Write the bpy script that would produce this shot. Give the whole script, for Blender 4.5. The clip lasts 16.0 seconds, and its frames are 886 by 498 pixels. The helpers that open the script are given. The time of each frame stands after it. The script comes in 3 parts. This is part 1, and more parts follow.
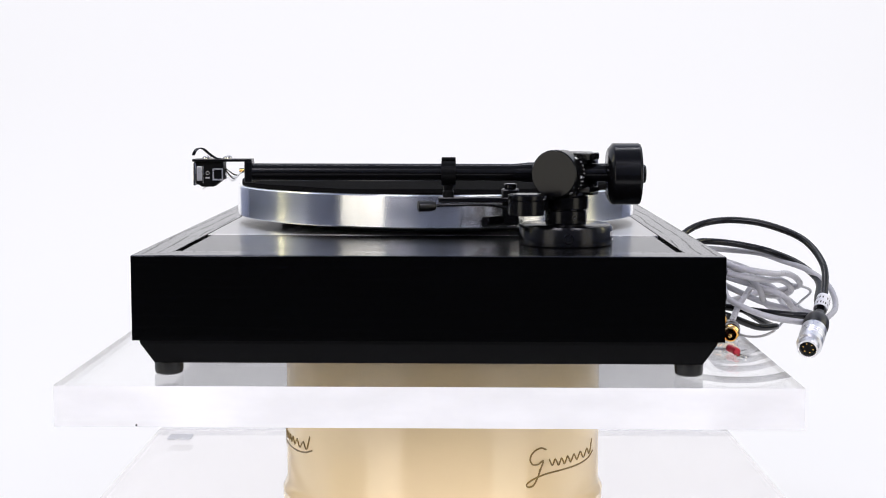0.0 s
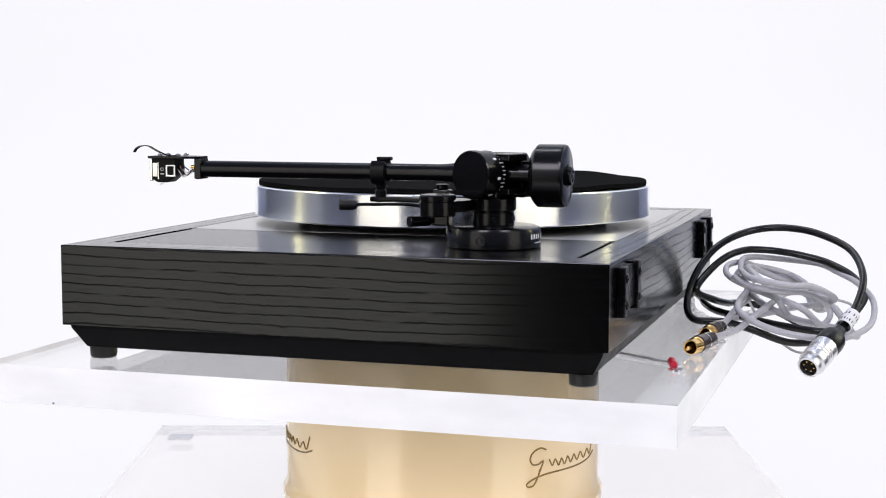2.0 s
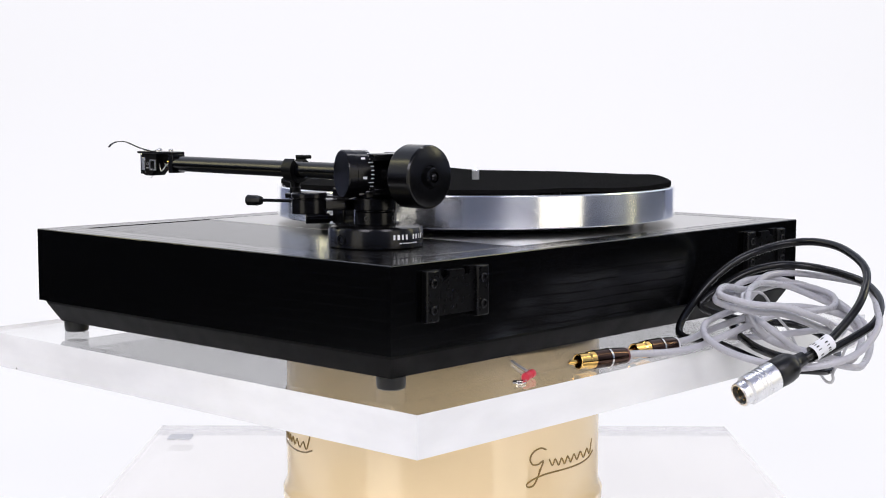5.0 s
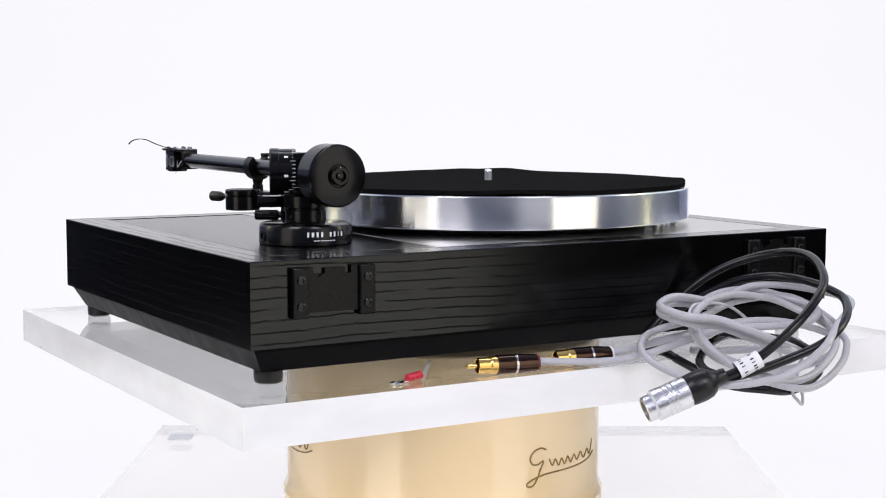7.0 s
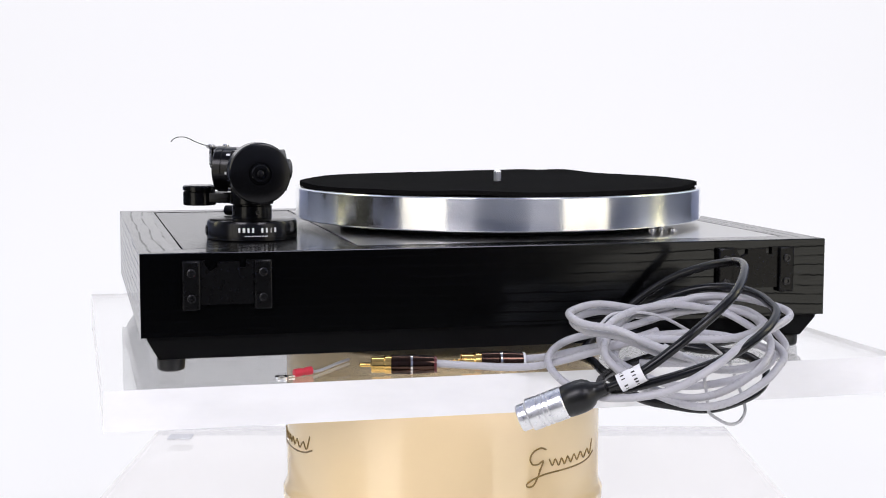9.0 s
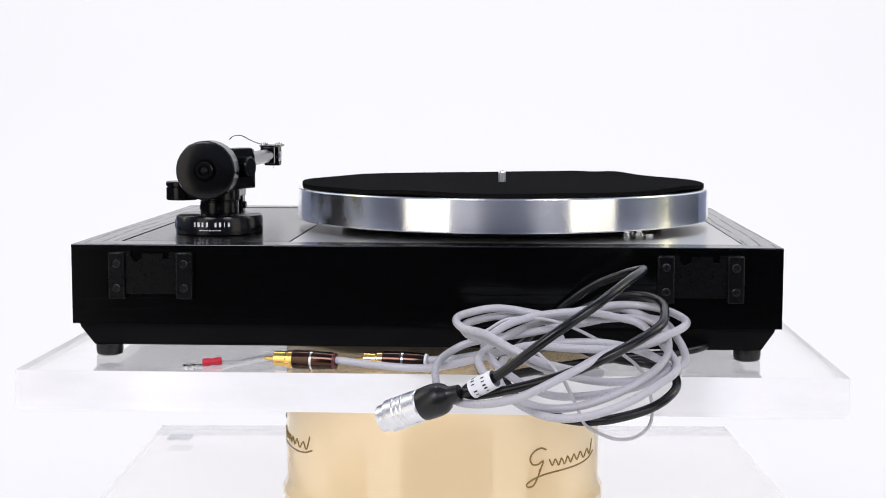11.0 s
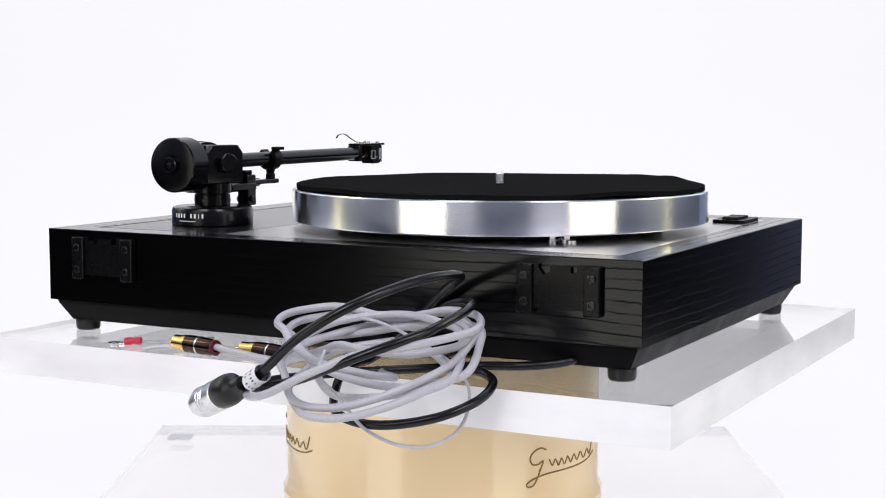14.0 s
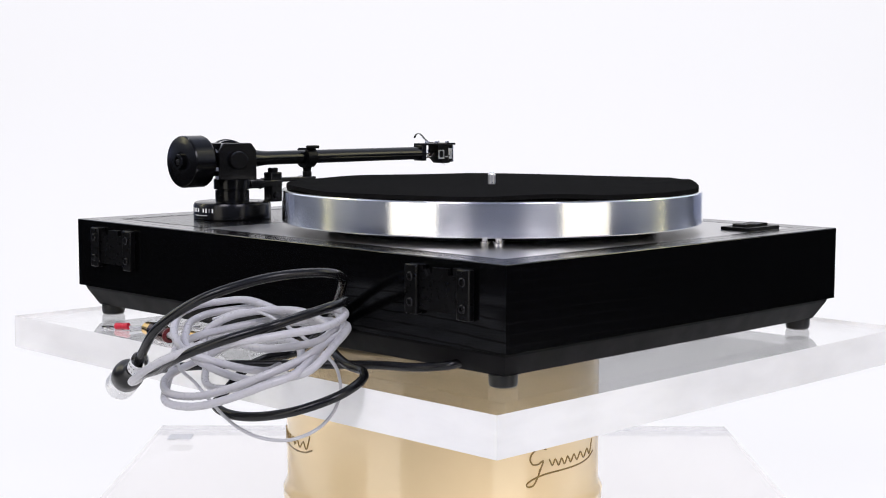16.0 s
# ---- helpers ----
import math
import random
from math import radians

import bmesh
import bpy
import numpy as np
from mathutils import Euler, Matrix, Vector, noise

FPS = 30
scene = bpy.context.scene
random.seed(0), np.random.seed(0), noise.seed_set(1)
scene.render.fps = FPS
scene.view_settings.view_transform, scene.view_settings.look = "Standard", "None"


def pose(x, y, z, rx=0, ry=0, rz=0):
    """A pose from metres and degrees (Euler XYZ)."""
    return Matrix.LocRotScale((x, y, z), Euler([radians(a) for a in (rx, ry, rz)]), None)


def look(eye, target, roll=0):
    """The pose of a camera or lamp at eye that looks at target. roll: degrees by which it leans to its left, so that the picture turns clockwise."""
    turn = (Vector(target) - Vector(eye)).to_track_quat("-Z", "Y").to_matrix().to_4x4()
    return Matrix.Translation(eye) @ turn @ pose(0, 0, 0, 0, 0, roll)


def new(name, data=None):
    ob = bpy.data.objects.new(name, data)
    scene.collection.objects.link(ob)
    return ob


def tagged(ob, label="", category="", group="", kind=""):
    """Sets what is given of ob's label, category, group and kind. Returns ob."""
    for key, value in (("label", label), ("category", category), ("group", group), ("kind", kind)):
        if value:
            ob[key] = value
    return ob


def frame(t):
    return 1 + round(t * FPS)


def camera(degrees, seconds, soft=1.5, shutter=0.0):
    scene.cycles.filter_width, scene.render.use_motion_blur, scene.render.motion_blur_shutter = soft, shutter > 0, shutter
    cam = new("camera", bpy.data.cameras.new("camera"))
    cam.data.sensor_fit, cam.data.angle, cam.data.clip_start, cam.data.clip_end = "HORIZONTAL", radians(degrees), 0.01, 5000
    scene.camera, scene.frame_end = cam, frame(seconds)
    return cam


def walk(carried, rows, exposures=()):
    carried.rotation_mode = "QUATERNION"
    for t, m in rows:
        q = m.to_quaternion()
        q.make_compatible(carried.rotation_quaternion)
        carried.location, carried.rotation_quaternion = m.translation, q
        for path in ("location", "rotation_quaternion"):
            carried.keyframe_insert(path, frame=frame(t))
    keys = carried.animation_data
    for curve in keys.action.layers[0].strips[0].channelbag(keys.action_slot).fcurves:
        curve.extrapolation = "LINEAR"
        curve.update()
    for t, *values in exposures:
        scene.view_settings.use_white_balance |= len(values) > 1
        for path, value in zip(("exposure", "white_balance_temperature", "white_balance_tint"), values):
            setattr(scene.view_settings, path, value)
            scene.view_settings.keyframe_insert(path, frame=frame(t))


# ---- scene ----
from math import sin, cos, pi

# the camera stands still; the clear plate and all that lies on it turn about the z axis
DECK = 0.150      # height of the turning plate's top
EYE = (0.0, -1.088, 0.3136)
cam = camera(33.23, 16.0, soft=1.0)
AIM = look(EYE, (-0.0001, -0.088, 0.3136 - math.tan(radians(5.732))), 0.102)
walk(cam, [(0.0, AIM), (16.0, AIM)])


def turn(t):
    """Degrees by which the plate has turned at t seconds."""
    return -90.72 - 8.2951 * t - 0.00667 * t * t


# ---- world and light ----
world = bpy.data.worlds.new("studio")
scene.world = world
world.use_nodes = True
world.node_tree.nodes["Background"].inputs[0].default_value = (0.55, 0.58, 0.68, 1)
world.node_tree.nodes["Background"].inputs[1].default_value = 0.15
scene.view_settings.exposure = 0.0


def area_lamp(name, eye, target, sx, sy, power, colour):
    d = bpy.data.lights.new(name, "AREA")
    d.shape, d.size, d.size_y, d.energy, d.color = "RECTANGLE", sx, sy, power, colour
    ob = new(name, d)
    ob.matrix_world = look(eye, target)
    return ob


def around(az, r, z):
    """A place at az degrees from the camera's side, seen from above, to the right."""
    return (r * sin(radians(az)), -r * cos(radians(az)), z)


area_lamp("softbox_left", around(-40.5, 1.7, 0.25), (0, 0, 0.2), 0.74, 1.7, 6.9, (1.0, 0.945, 0.83))
area_lamp("softbox_right", around(46.5, 1.7, 0.25), (0, 0, 0.2), 0.76, 1.7, 6.5, (1.0, 0.935, 0.80))
area_lamp("softbox_high_left", around(-25, 1.85, 1.50), (0, 0, 0.12), 0.75, 0.75, 19, (0.94, 0.905, 1.0))
area_lamp("softbox_high_right", around(27, 1.85, 1.50), (0, 0, 0.12), 0.65, 0.75, 15, (0.94, 0.91, 1.0))
area_lamp("strip_left", around(-96.5, 1.8, 1.1), (0, 0, 0.5), 0.17, 1.2, 5.0, (1.0, 0.91, 0.50))
area_lamp("strip_right", around(96.5, 1.8, 1.1), (0, 0, 0.5), 0.17, 1.2, 5.0, (1.0, 0.91, 0.50))
# unseen lamp, added to lift the backdrop's wall above its floor
area_lamp("backdrop_fill", (0, 0.55, 2.0), (0, 1.45, 0.75), 1.3, 0.3, 13.0, (0.96, 0.96, 1.0))

# ---- materials ----


class Nodes:
    def __init__(self, name):
        self.m = bpy.data.materials.new(name)
        self.m.use_nodes = True
        self.t = self.m.node_tree
        self.b = self.t.nodes["Principled BSDF"]

    def add(self, kind, **values):
        n = self.t.nodes.new(kind)
        for k, v in values.items():
            n.inputs[k.replace("_", " ")].default_value = v
        return n

    def link(self, a, b):
        self.t.links.new(a, b)

    def coords(self, sx=1, sy=1, sz=1):
        c, m = self.add("ShaderNodeTexCoord"), self.add("ShaderNodeMapping")
        m.inputs["Scale"].default_value = (sx, sy, sz)
        self.link(c.outputs["Object"], m.inputs["Vector"])
        return m.outputs[0]

    def ramp(self, fac, stops):
        r = self.add("ShaderNodeValToRGB")
        while len(r.color_ramp.elements) < len(stops):
            r.color_ramp.elements.new(0.5)
        for e, (p, c) in zip(r.color_ramp.elements, stops):
            e.position = p
            e.color = (c, c, c, 1) if isinstance(c, (int, float)) else (*c, 1)
        self.link(fac, r.inputs[0])
        return r.outputs[0]

    def bump(self, height, strength, distance):
        b = self.add("ShaderNodeBump", Strength=strength, Distance=distance)
        self.link(height, b.inputs["Height"])
        self.link(b.outputs[0], self.b.inputs["Normal"])

    def set(self, **values):
        for k, v in values.items():
            self.b.inputs[k.replace("_", " ")].default_value = v
        return self


def plain(name, colour, rough, metal=0.0, spot=250.0, vary=0.12, relief=0.000004, spec=0.5, dull=0.15):
    """A surface with a fine mottle in colour and gloss and a slight relief."""
    n = Nodes(name)
    n.set(Metallic=metal)
    n.b.inputs["Specular IOR Level"].default_value = spec
    co = n.coords()
    big = n.add("ShaderNodeTexNoise", Scale=spot * 0.12, Detail=3.0)
    fine = n.add("ShaderNodeTexNoise", Scale=spot, Detail=4.0)
    n.link(co, big.inputs["Vector"])
    n.link(co, fine.inputs["Vector"])
    lo, hi = [tuple(c * k for c in colour) for k in (1 - vary, 1 + vary)]
    n.link(n.ramp(big.outputs[0], [(0.3, lo), (0.7, hi)]), n.b.inputs["Base Color"])
    n.link(n.ramp(fine.outputs[0], [(0.3, rough * (1 - dull)), (0.7, min(1, rough * (1 + dull)))]), n.b.inputs["Roughness"])
    if relief:
        n.bump(fine.outputs[0], 0.35, relief)
    return n.m


def black_ash():
    """Black-stained open-pored ash: thin broken dark growth lines along x on a satin ground."""
    n = Nodes("black_ash")
    sep = n.add("ShaderNodeSeparateXYZ")
    n.link(n.coords(), sep.inputs[0])
    wob = n.add("ShaderNodeTexNoise", Scale=1.0, Detail=3.0, Roughness=0.55)
    n.link(n.coords(14, 40, 40), wob.inputs["Vector"])
    low = n.add("ShaderNodeTexNoise", Scale=1.0, Detail=1.0)
    n.link(n.coords(4, 9, 9), low.inputs["Vector"])

    def mad(a, k, b):
        m = n.add("ShaderNodeMath")
        m.operation = "MULTIPLY_ADD"
        n.link(a, m.inputs[0])
        m.inputs[1].default_value = k
        if isinstance(b, float):
            m.inputs[2].default_value = b
        else:
            n.link(b, m.inputs[2])
        return m.outputs[0]

    tooth = n.add("ShaderNodeTexNoise", Scale=1.0, Detail=2.0)
    n.link(n.coords(240, 60, 60), tooth.inputs["Vector"])
    luck = n.add("ShaderNodeObjectInfo")
    v = mad(sep.outputs["Y"], 0.8, sep.outputs["Z"])
    v = mad(luck.outputs["Random"], 0.05, v)
    v = mad(wob.outputs[0], 0.0045, v)
    v = mad(tooth.outputs[0], 0.0016, v)
    v = mad(low.outputs[0], 0.016, v)
    comb = n.add("ShaderNodeCombineXYZ")
    n.link(v, comb.inputs["Z"])
    wave = n.add("ShaderNodeTexWave", Scale=50.0, Distortion=0.0)
    wave.bands_direction = "Z"
    n.link(comb.outputs[0], wave.inputs["Vector"])
    line = n.ramp(wave.outputs["Fac"], [(0.01, 0.0), (0.10, 1.0)])
    dash = n.add("ShaderNodeTexNoise", Scale=1.0, Detail=2.0)
    n.link(n.coords(34, 170, 170), dash.inputs["Vector"])
    gap = n.ramp(dash.outputs[0], [(0.50, 0.0), (0.66, 1.0)])
    both = n.add("ShaderNodeMath")
    both.operation = "MAXIMUM"
    n.link(line, both.inputs[0])
    n.link(gap, both.inputs[1])
    pores = n.add("ShaderNodeTexNoise", Scale=1.0, Detail=3.0)
    n.link(n.coords(60, 1500, 1500), pores.inputs["Vector"])
    pore = n.ramp(pores.outputs[0], [(0.34, 0.74), (0.52, 1.0)])
    mul = n.add("ShaderNodeMath")
    mul.operation = "MULTIPLY"
    n.link(both.outputs[0], mul.inputs[0])
    n.link(pore, mul.inputs[1])
    n.link(n.ramp(mul.outputs[0], [(0.0, (0.0003, 0.0003, 0.0004)), (1.0, (0.0006, 0.0006, 0.0007))]), n.b.inputs["Base Color"])
    n.link(n.ramp(mul.outputs[0], [(0.0, 0.26), (1.0, 0.15)]), n.b.inputs["Roughness"])
    n.link(n.ramp(mul.outputs[0], [(0.0, 0.12), (1.0, 0.46)]), n.b.inputs["Specular IOR Level"])
    n.set(IOR=1.45, Specular_Tint=(0.90, 0.94, 1.0, 1))
    n.bump(mul.outputs[0], 0.06, 0.00002)
    return n.m


def turned_metal(name, colour, rough, aniso):
    """Lathe-turned metal: the gloss is drawn out across the fine turning rings."""
    n = Nodes(name)
    n.set(Metallic=1.0, Roughness=rough, Anisotropic=aniso, Anisotropic_Rotation=0.25)
    soft = n.add("ShaderNodeTexNoise", Scale=1.0, Detail=3.0)
    n.link(n.coords(9, 9, 900), soft.inputs["Vector"])
    n.link(n.ramp(soft.outputs[0], [(0.3, tuple(0.985 * c for c in colour)), (0.7, tuple(1.015 * c for c in colour))]), n.b.inputs["Base Color"])
    return n.m


def brushed_steel():
    n = Nodes("brushed_steel")
    n.set(Metallic=1.0)
    fine = n.add("ShaderNodeTexNoise", Scale=1.0, Detail=3.0)
    n.link(n.coords(5000, 25, 25), fine.inputs["Vector"])
    n.link(n.ramp(fine.outputs[0], [(0.3, (0.54, 0.53, 0.52)), (0.7, (0.60, 0.59, 0.58))]), n.b.inputs["Base Color"])
    n.link(n.ramp(fine.outputs[0], [(0.3, 0.28), (0.7, 0.33)]), n.b.inputs["Roughness"])
    n.bump(fine.outputs[0], 0.06, 0.000005)
    return n.m


def acrylic(name, rough, clear=1.0):
    """Clear acrylic; a sawn edge is satin and scatters part of the light."""
    n = Nodes(name)
    n.set(Base_Color=(0.985, 0.985, 0.985, 1), Roughness=rough, IOR=1.49)
    n.b.inputs["Transmission Weight"].default_value = clear
    if clear < 1.0:
        haze = n.add("ShaderNodeTexNoise", Scale=1.0, Detail=4.0)
        n.link(n.coords(16, 16, 45), haze.inputs["Vector"])
        n.link(n.ramp(haze.outputs[0], [(0.35, clear - 0.04), (0.65, clear + 0.04)]), n.b.inputs["Transmission Weight"])
    return n.m


def felt():
    n = Nodes("black_felt")
    n.b.inputs["Specular IOR Level"].default_value = 0.01
    n.set(Roughness=0.95)
    n.b.inputs["Sheen Weight"].default_value = 0.0
    fz = n.add("ShaderNodeTexNoise", Scale=900.0, Detail=3.0)
    n.link(n.coords(), fz.inputs["Vector"])
    n.link(n.ramp(fz.outputs[0], [(0.3, 0.0030), (0.7, 0.0100)]), n.b.inputs["Base Color"])
    n.bump(fz.outputs[0], 0.8, 0.0004)
    return n.m


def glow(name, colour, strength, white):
    """White studio backdrop and surround: brightness put in as emission; they take soft shade."""
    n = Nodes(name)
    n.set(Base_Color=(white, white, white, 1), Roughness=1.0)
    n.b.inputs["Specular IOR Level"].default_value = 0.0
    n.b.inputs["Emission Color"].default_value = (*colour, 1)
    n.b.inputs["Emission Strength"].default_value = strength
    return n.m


ASH = black_ash()
SKIRT = plain("black_skirt_paint", (0.0025, 0.0025, 0.003), 0.45, spot=60, spec=0.06)
PLATTER = turned_metal("turned_aluminium", (0.90, 0.905, 0.90), 0.22, 0.95)
STEEL = brushed_steel()
BOARD = plain("black_armboard_lacquer", (0.003, 0.003, 0.0035), 0.22, spot=500, relief=0.0000003)
FELT = felt()
ARMBLACK = plain("black_anodised", (0.0022, 0.0022, 0.0027), 0.20, spot=900, spec=0.26, relief=0.0000004)
DULLBLACK = plain("black_satin_plastic", (0.002, 0.002, 0.0023), 0.36, spot=700, spec=0.12)
GAP = plain("black_gap_lining", (0.004, 0.004, 0.004), 0.9, spot=300)
RUBBER = plain("black_rubber", (0.003, 0.003, 0.003), 0.34, spot=600, spec=0.4)
CHROME = plain("bright_steel", (0.75, 0.74, 0.72), 0.12, metal=1.0, spot=400)
SILVER = plain("satin_nickel", (0.80, 0.80, 0.81), 0.30, metal=1.0, spot=500)
GOLD = plain("gold_plate", (0.85, 0.55, 0.17), 0.16, metal=1.0, spot=500)
GUNMETAL = plain("dark_bronze_plate", (0.07, 0.040, 0.030), 0.12, metal=1.0, spot=500)
DARKSTEEL = plain("black_oxide_steel", (0.035, 0.035, 0.037), 0.3, metal=1.0, spot=500)
DARKRED = plain("dark_red_plastic", (0.09, 0.006, 0.009), 0.3, spot=500)
REDPLASTIC = plain("red_vinyl", (0.55, 0.015, 0.04), 0.35, spot=500)
GREYPVC = plain("grey_cable_pvc", (0.43, 0.425, 0.45), 0.28, spot=500, vary=0.015, relief=0.0, dull=0.04)
BLACKPVC = plain("black_cable_pvc", (0.003, 0.003, 0.004), 0.25, spot=500, spec=0.35, relief=0.0, dull=0.05)
WIRE = plain("thin_grey_wire", (0.45, 0.45, 0.47), 0.4, spot=500)
WHITE = plain("white_print", (0.8, 0.8, 0.8), 0.5, spot=500)
PRINT = plain("grey_white_print", (0.42, 0.42, 0.42), 0.5, spot=500)
LABELWHITE = plain("white_paper_label", (0.75, 0.75, 0.77), 0.55, spot=500)
INK = plain("black_ink", (0.02, 0.02, 0.02), 0.6, spot=500)
CREAM = plain("cream_enamel", (0.80, 0.625, 0.37), 0.08, spot=90, vary=0.04, relief=0.000002, spec=0.9)
GILT = plain("dark_gold_print", (0.24, 0.15, 0.035), 0.3, spot=300)
ACRYLIC = acrylic("clear_acrylic", 0.0)
EDGE = acrylic("satin_acrylic_edge", 0.18, 0.26)
SMOKY = acrylic("smoky_acrylic", 0.0)
SMOKY.node_tree.nodes["Principled BSDF"].inputs["Base Color"].default_value = (0.935, 0.92, 0.925, 1)
SMOKY_EDGE = acrylic("smoky_acrylic_edge", 0.05)
HINGE = plain("black_hinge_plastic", (0.002, 0.002, 0.0023), 0.28, spot=300, spec=0.17, relief=0.0, dull=0.05)
GREYTAG = plain("grey_sticker", (0.62, 0.62, 0.64), 0.5, spot=300)
# most of the sheet's brightness is its own glow, not lamp light
BACKDROP = glow("glowing_white_backdrop", (0.965, 0.955, 1.0), 0.825, 0.16)
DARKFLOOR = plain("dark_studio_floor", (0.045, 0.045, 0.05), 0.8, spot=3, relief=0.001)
# cool glow of the added surround that brightens platter and acrylic
FILL_GLOW = glow("cool_fill_glow", (0.80, 0.85, 1.0), 0.98, 0.16)
PALE = plain("pale_studio_paint", (0.80, 0.80, 0.82), 0.8, spot=3, relief=0.001)
LOW_MASK = plain("black_reflection_mask", (0.02, 0.02, 0.022), 0.95, spot=3, relief=0.002, spec=0.1)
ROOM = plain("dim_studio_wall", (0.56, 0.60, 0.76), 0.9, spot=3, relief=0.002)

# ---- mesh helpers ----


def part(name, bm, material, parent, label="", smooth=0.35):
    """Links a bmesh as one mesh object under a thing or a part."""
    me = bpy.data.meshes.new(name)
    bmesh.ops.recalc_face_normals(bm, faces=bm.faces)
    bm.to_mesh(me)
    bm.free()
    me.materials.append(material)
    if smooth:
        me.shade_smooth()
        me.set_sharp_from_angle(angle=smooth)
    ob = new(name, me)
    if parent is not None:
        ob.parent = parent
    if label:
        tagged(ob, label)
    return ob


def box(x0, x1, y0, y1, z0, z1, bevel=0.0, seg=2, bm=None):
    own = bmesh.new()
    bmesh.ops.create_cube(own, size=1, matrix=Matrix.Translation(((x0 + x1) / 2, (y0 + y1) / 2, (z0 + z1) / 2)) @ Matrix.Diagonal((x1 - x0, y1 - y0, z1 - z0, 1)))
    if bevel:
        bmesh.ops.bevel(own, geom=own.edges[:], offset=bevel, segments=seg, profile=0.5, affect="EDGES")
    return own if bm is None else merge(bm, own)


def merge(bm, other, m=None):
    """Adds other's geometry to bm and frees it."""
    if m is not None:
        bmesh.ops.transform(other, matrix=m, verts=other.verts)
    me = bpy.data.meshes.new("scratch")
    other.to_mesh(me)
    other.free()
    bm.from_mesh(me)
    bpy.data.meshes.remove(me)
    return bm


AXES = {"z": Matrix.Identity(4), "x": pose(0, 0, 0, 0, 90, 0), "y": pose(0, 0, 0, -90, 0, 0)}


def lathe(profile, centre=(0, 0, 0), axis="z", n=48, bm=None):
    """A solid turned from (radius, height) pairs, along axis; ends close at radius 0."""
    own = bmesh.new()
    rings = []
    for r, h in profile:
        if r < 1e-7:
            rings.append([own.verts.new((0, 0, h))])
        else:
            rings.append([own.verts.new((r * cos(2 * pi * k / n), r * sin(2 * pi * k / n), h)) for k in range(n)])
    for a, b in zip(rings, rings[1:]):
        for k in range(n):
            j = (k + 1) % n
            if len(a) == 1 and len(b) == 1:
                continue
            if len(a) == 1:
                own.faces.new((a[0], b[k], b[j]))
            elif len(b) == 1:
                own.faces.new((a[k], a[j], b[0]))
            else:
                own.faces.new((a[k], a[j], b[j], b[k]))
    bmesh.ops.transform(own, matrix=Matrix.Translation(centre) @ (AXES[axis] if isinstance(axis, str) else axis), verts=own.verts)
    return own if bm is None else merge(bm, own)


def disc(r, h0, h1, bevel, centre=(0, 0, 0), axis="z", n=40, bm=None):
    """A cylinder with rounded rims, from h0 to h1 along axis."""
    s = bevel * 0.3
    return lathe([(0, h0), (r - bevel, h0), (r - s, h0 + s), (r, h0 + bevel), (r, h1 - bevel), (r - s, h1 - s), (r - bevel, h1), (0, h1)], centre, axis, n, bm)


def spline(points, per=8, closed=False):
    """A smooth chain of places through the points (Catmull-Rom)."""
    p = [Vector(q) for q in points]
    if closed:
        p = [p[-1], *p, p[0], p[1]]
    else:
        p = [2 * p[0] - p[1], *p, 2 * p[-1] - p[-2]]
    out = []
    for a, b, c, d in zip(p, p[1:], p[2:], p[3:]):
        for k in range(per):
            u = k / per
            out.append(0.5 * (2 * b + (c - a) * u + (2 * a - 5 * b + 4 * c - d) * u * u + (3 * b - a - 3 * c + d) * u ** 3))
    if not closed:
        out.append(p[-2])
    return out


def tube(points, r, n=12, closed=False, bm=None):
    """A round tube along the chain of places."""
    own = bmesh.new()
    p = [Vector(q) for q in points]
    count = len(p)
    tang = []
    for k in range(count):
        a, b = (p[k - 1], p[(k + 1) % count]) if closed else (p[max(k - 1, 0)], p[min(k + 1, count - 1)])
        tang.append((b - a).normalized())
    side = tang[0].orthogonal().normalized()
    rings = []
    for k in range(count):
        side = (side - tang[k] * side.dot(tang[k])).normalized()
        up = tang[k].cross(side)
        rings.append([own.verts.new(p[k] + r * (cos(2 * pi * j / n) * side + sin(2 * pi * j / n) * up)) for j in range(n)])
    for k in range(count if closed else count - 1):
        a, b = rings[k], rings[(k + 1) % count]
        for j in range(n):
            own.faces.new((a[j], a[(j + 1) % n], b[(j + 1) % n], b[j]))
    if not closed:
        own.faces.new(rings[0][::-1])
        own.faces.new(rings[-1])
    return own if bm is None else merge(bm, own)


def extrude(outline, x0, x1, axis="x", bevel=0.0, bm=None):
    """A prism of a (u, v) outline, along x (u, v = y, z), y (x, z) or z (x, y)."""
    own = bmesh.new()
    put = {"x": lambda u, v, w: (w, u, v), "y": lambda u, v, w: (u, w, v), "z": lambda u, v, w: (u, v, w)}[axis]
    a = [own.verts.new(put(u, v, x0)) for u, v in outline]
    b = [own.verts.new(put(u, v, x1)) for u, v in outline]
    own.faces.new(a[::-1])
    own.faces.new(b)
    for k in range(len(a)):
        j = (k + 1) % len(a)
        own.faces.new((a[k], a[j], b[j], b[k]))
    if bevel:
        bmesh.ops.bevel(own, geom=own.edges[:], offset=bevel, segments=2, profile=0.5, affect="EDGES")
    return own if bm is None else merge(bm, own)


def rounded(x0, x1, y0, y1, r, n=6):
    """The outline of a rectangle with round corners."""
    out = []
    for cx, cy, a in ((x1 - r, y1 - r, 0), (x0 + r, y1 - r, 90), (x0 + r, y0 + r, 180), (x1 - r, y0 + r, 270)):
        for k in range(n + 1):
            q = radians(a + 90 * k / n)
            out.append((cx + r * cos(q), cy + r * sin(q)))
    return out


def thing(name, label, category, group="", kind="", at=None):
    ob = new(name)
    if at is not None:
        ob.matrix_world = at
    return tagged(ob, label, category, group, kind)


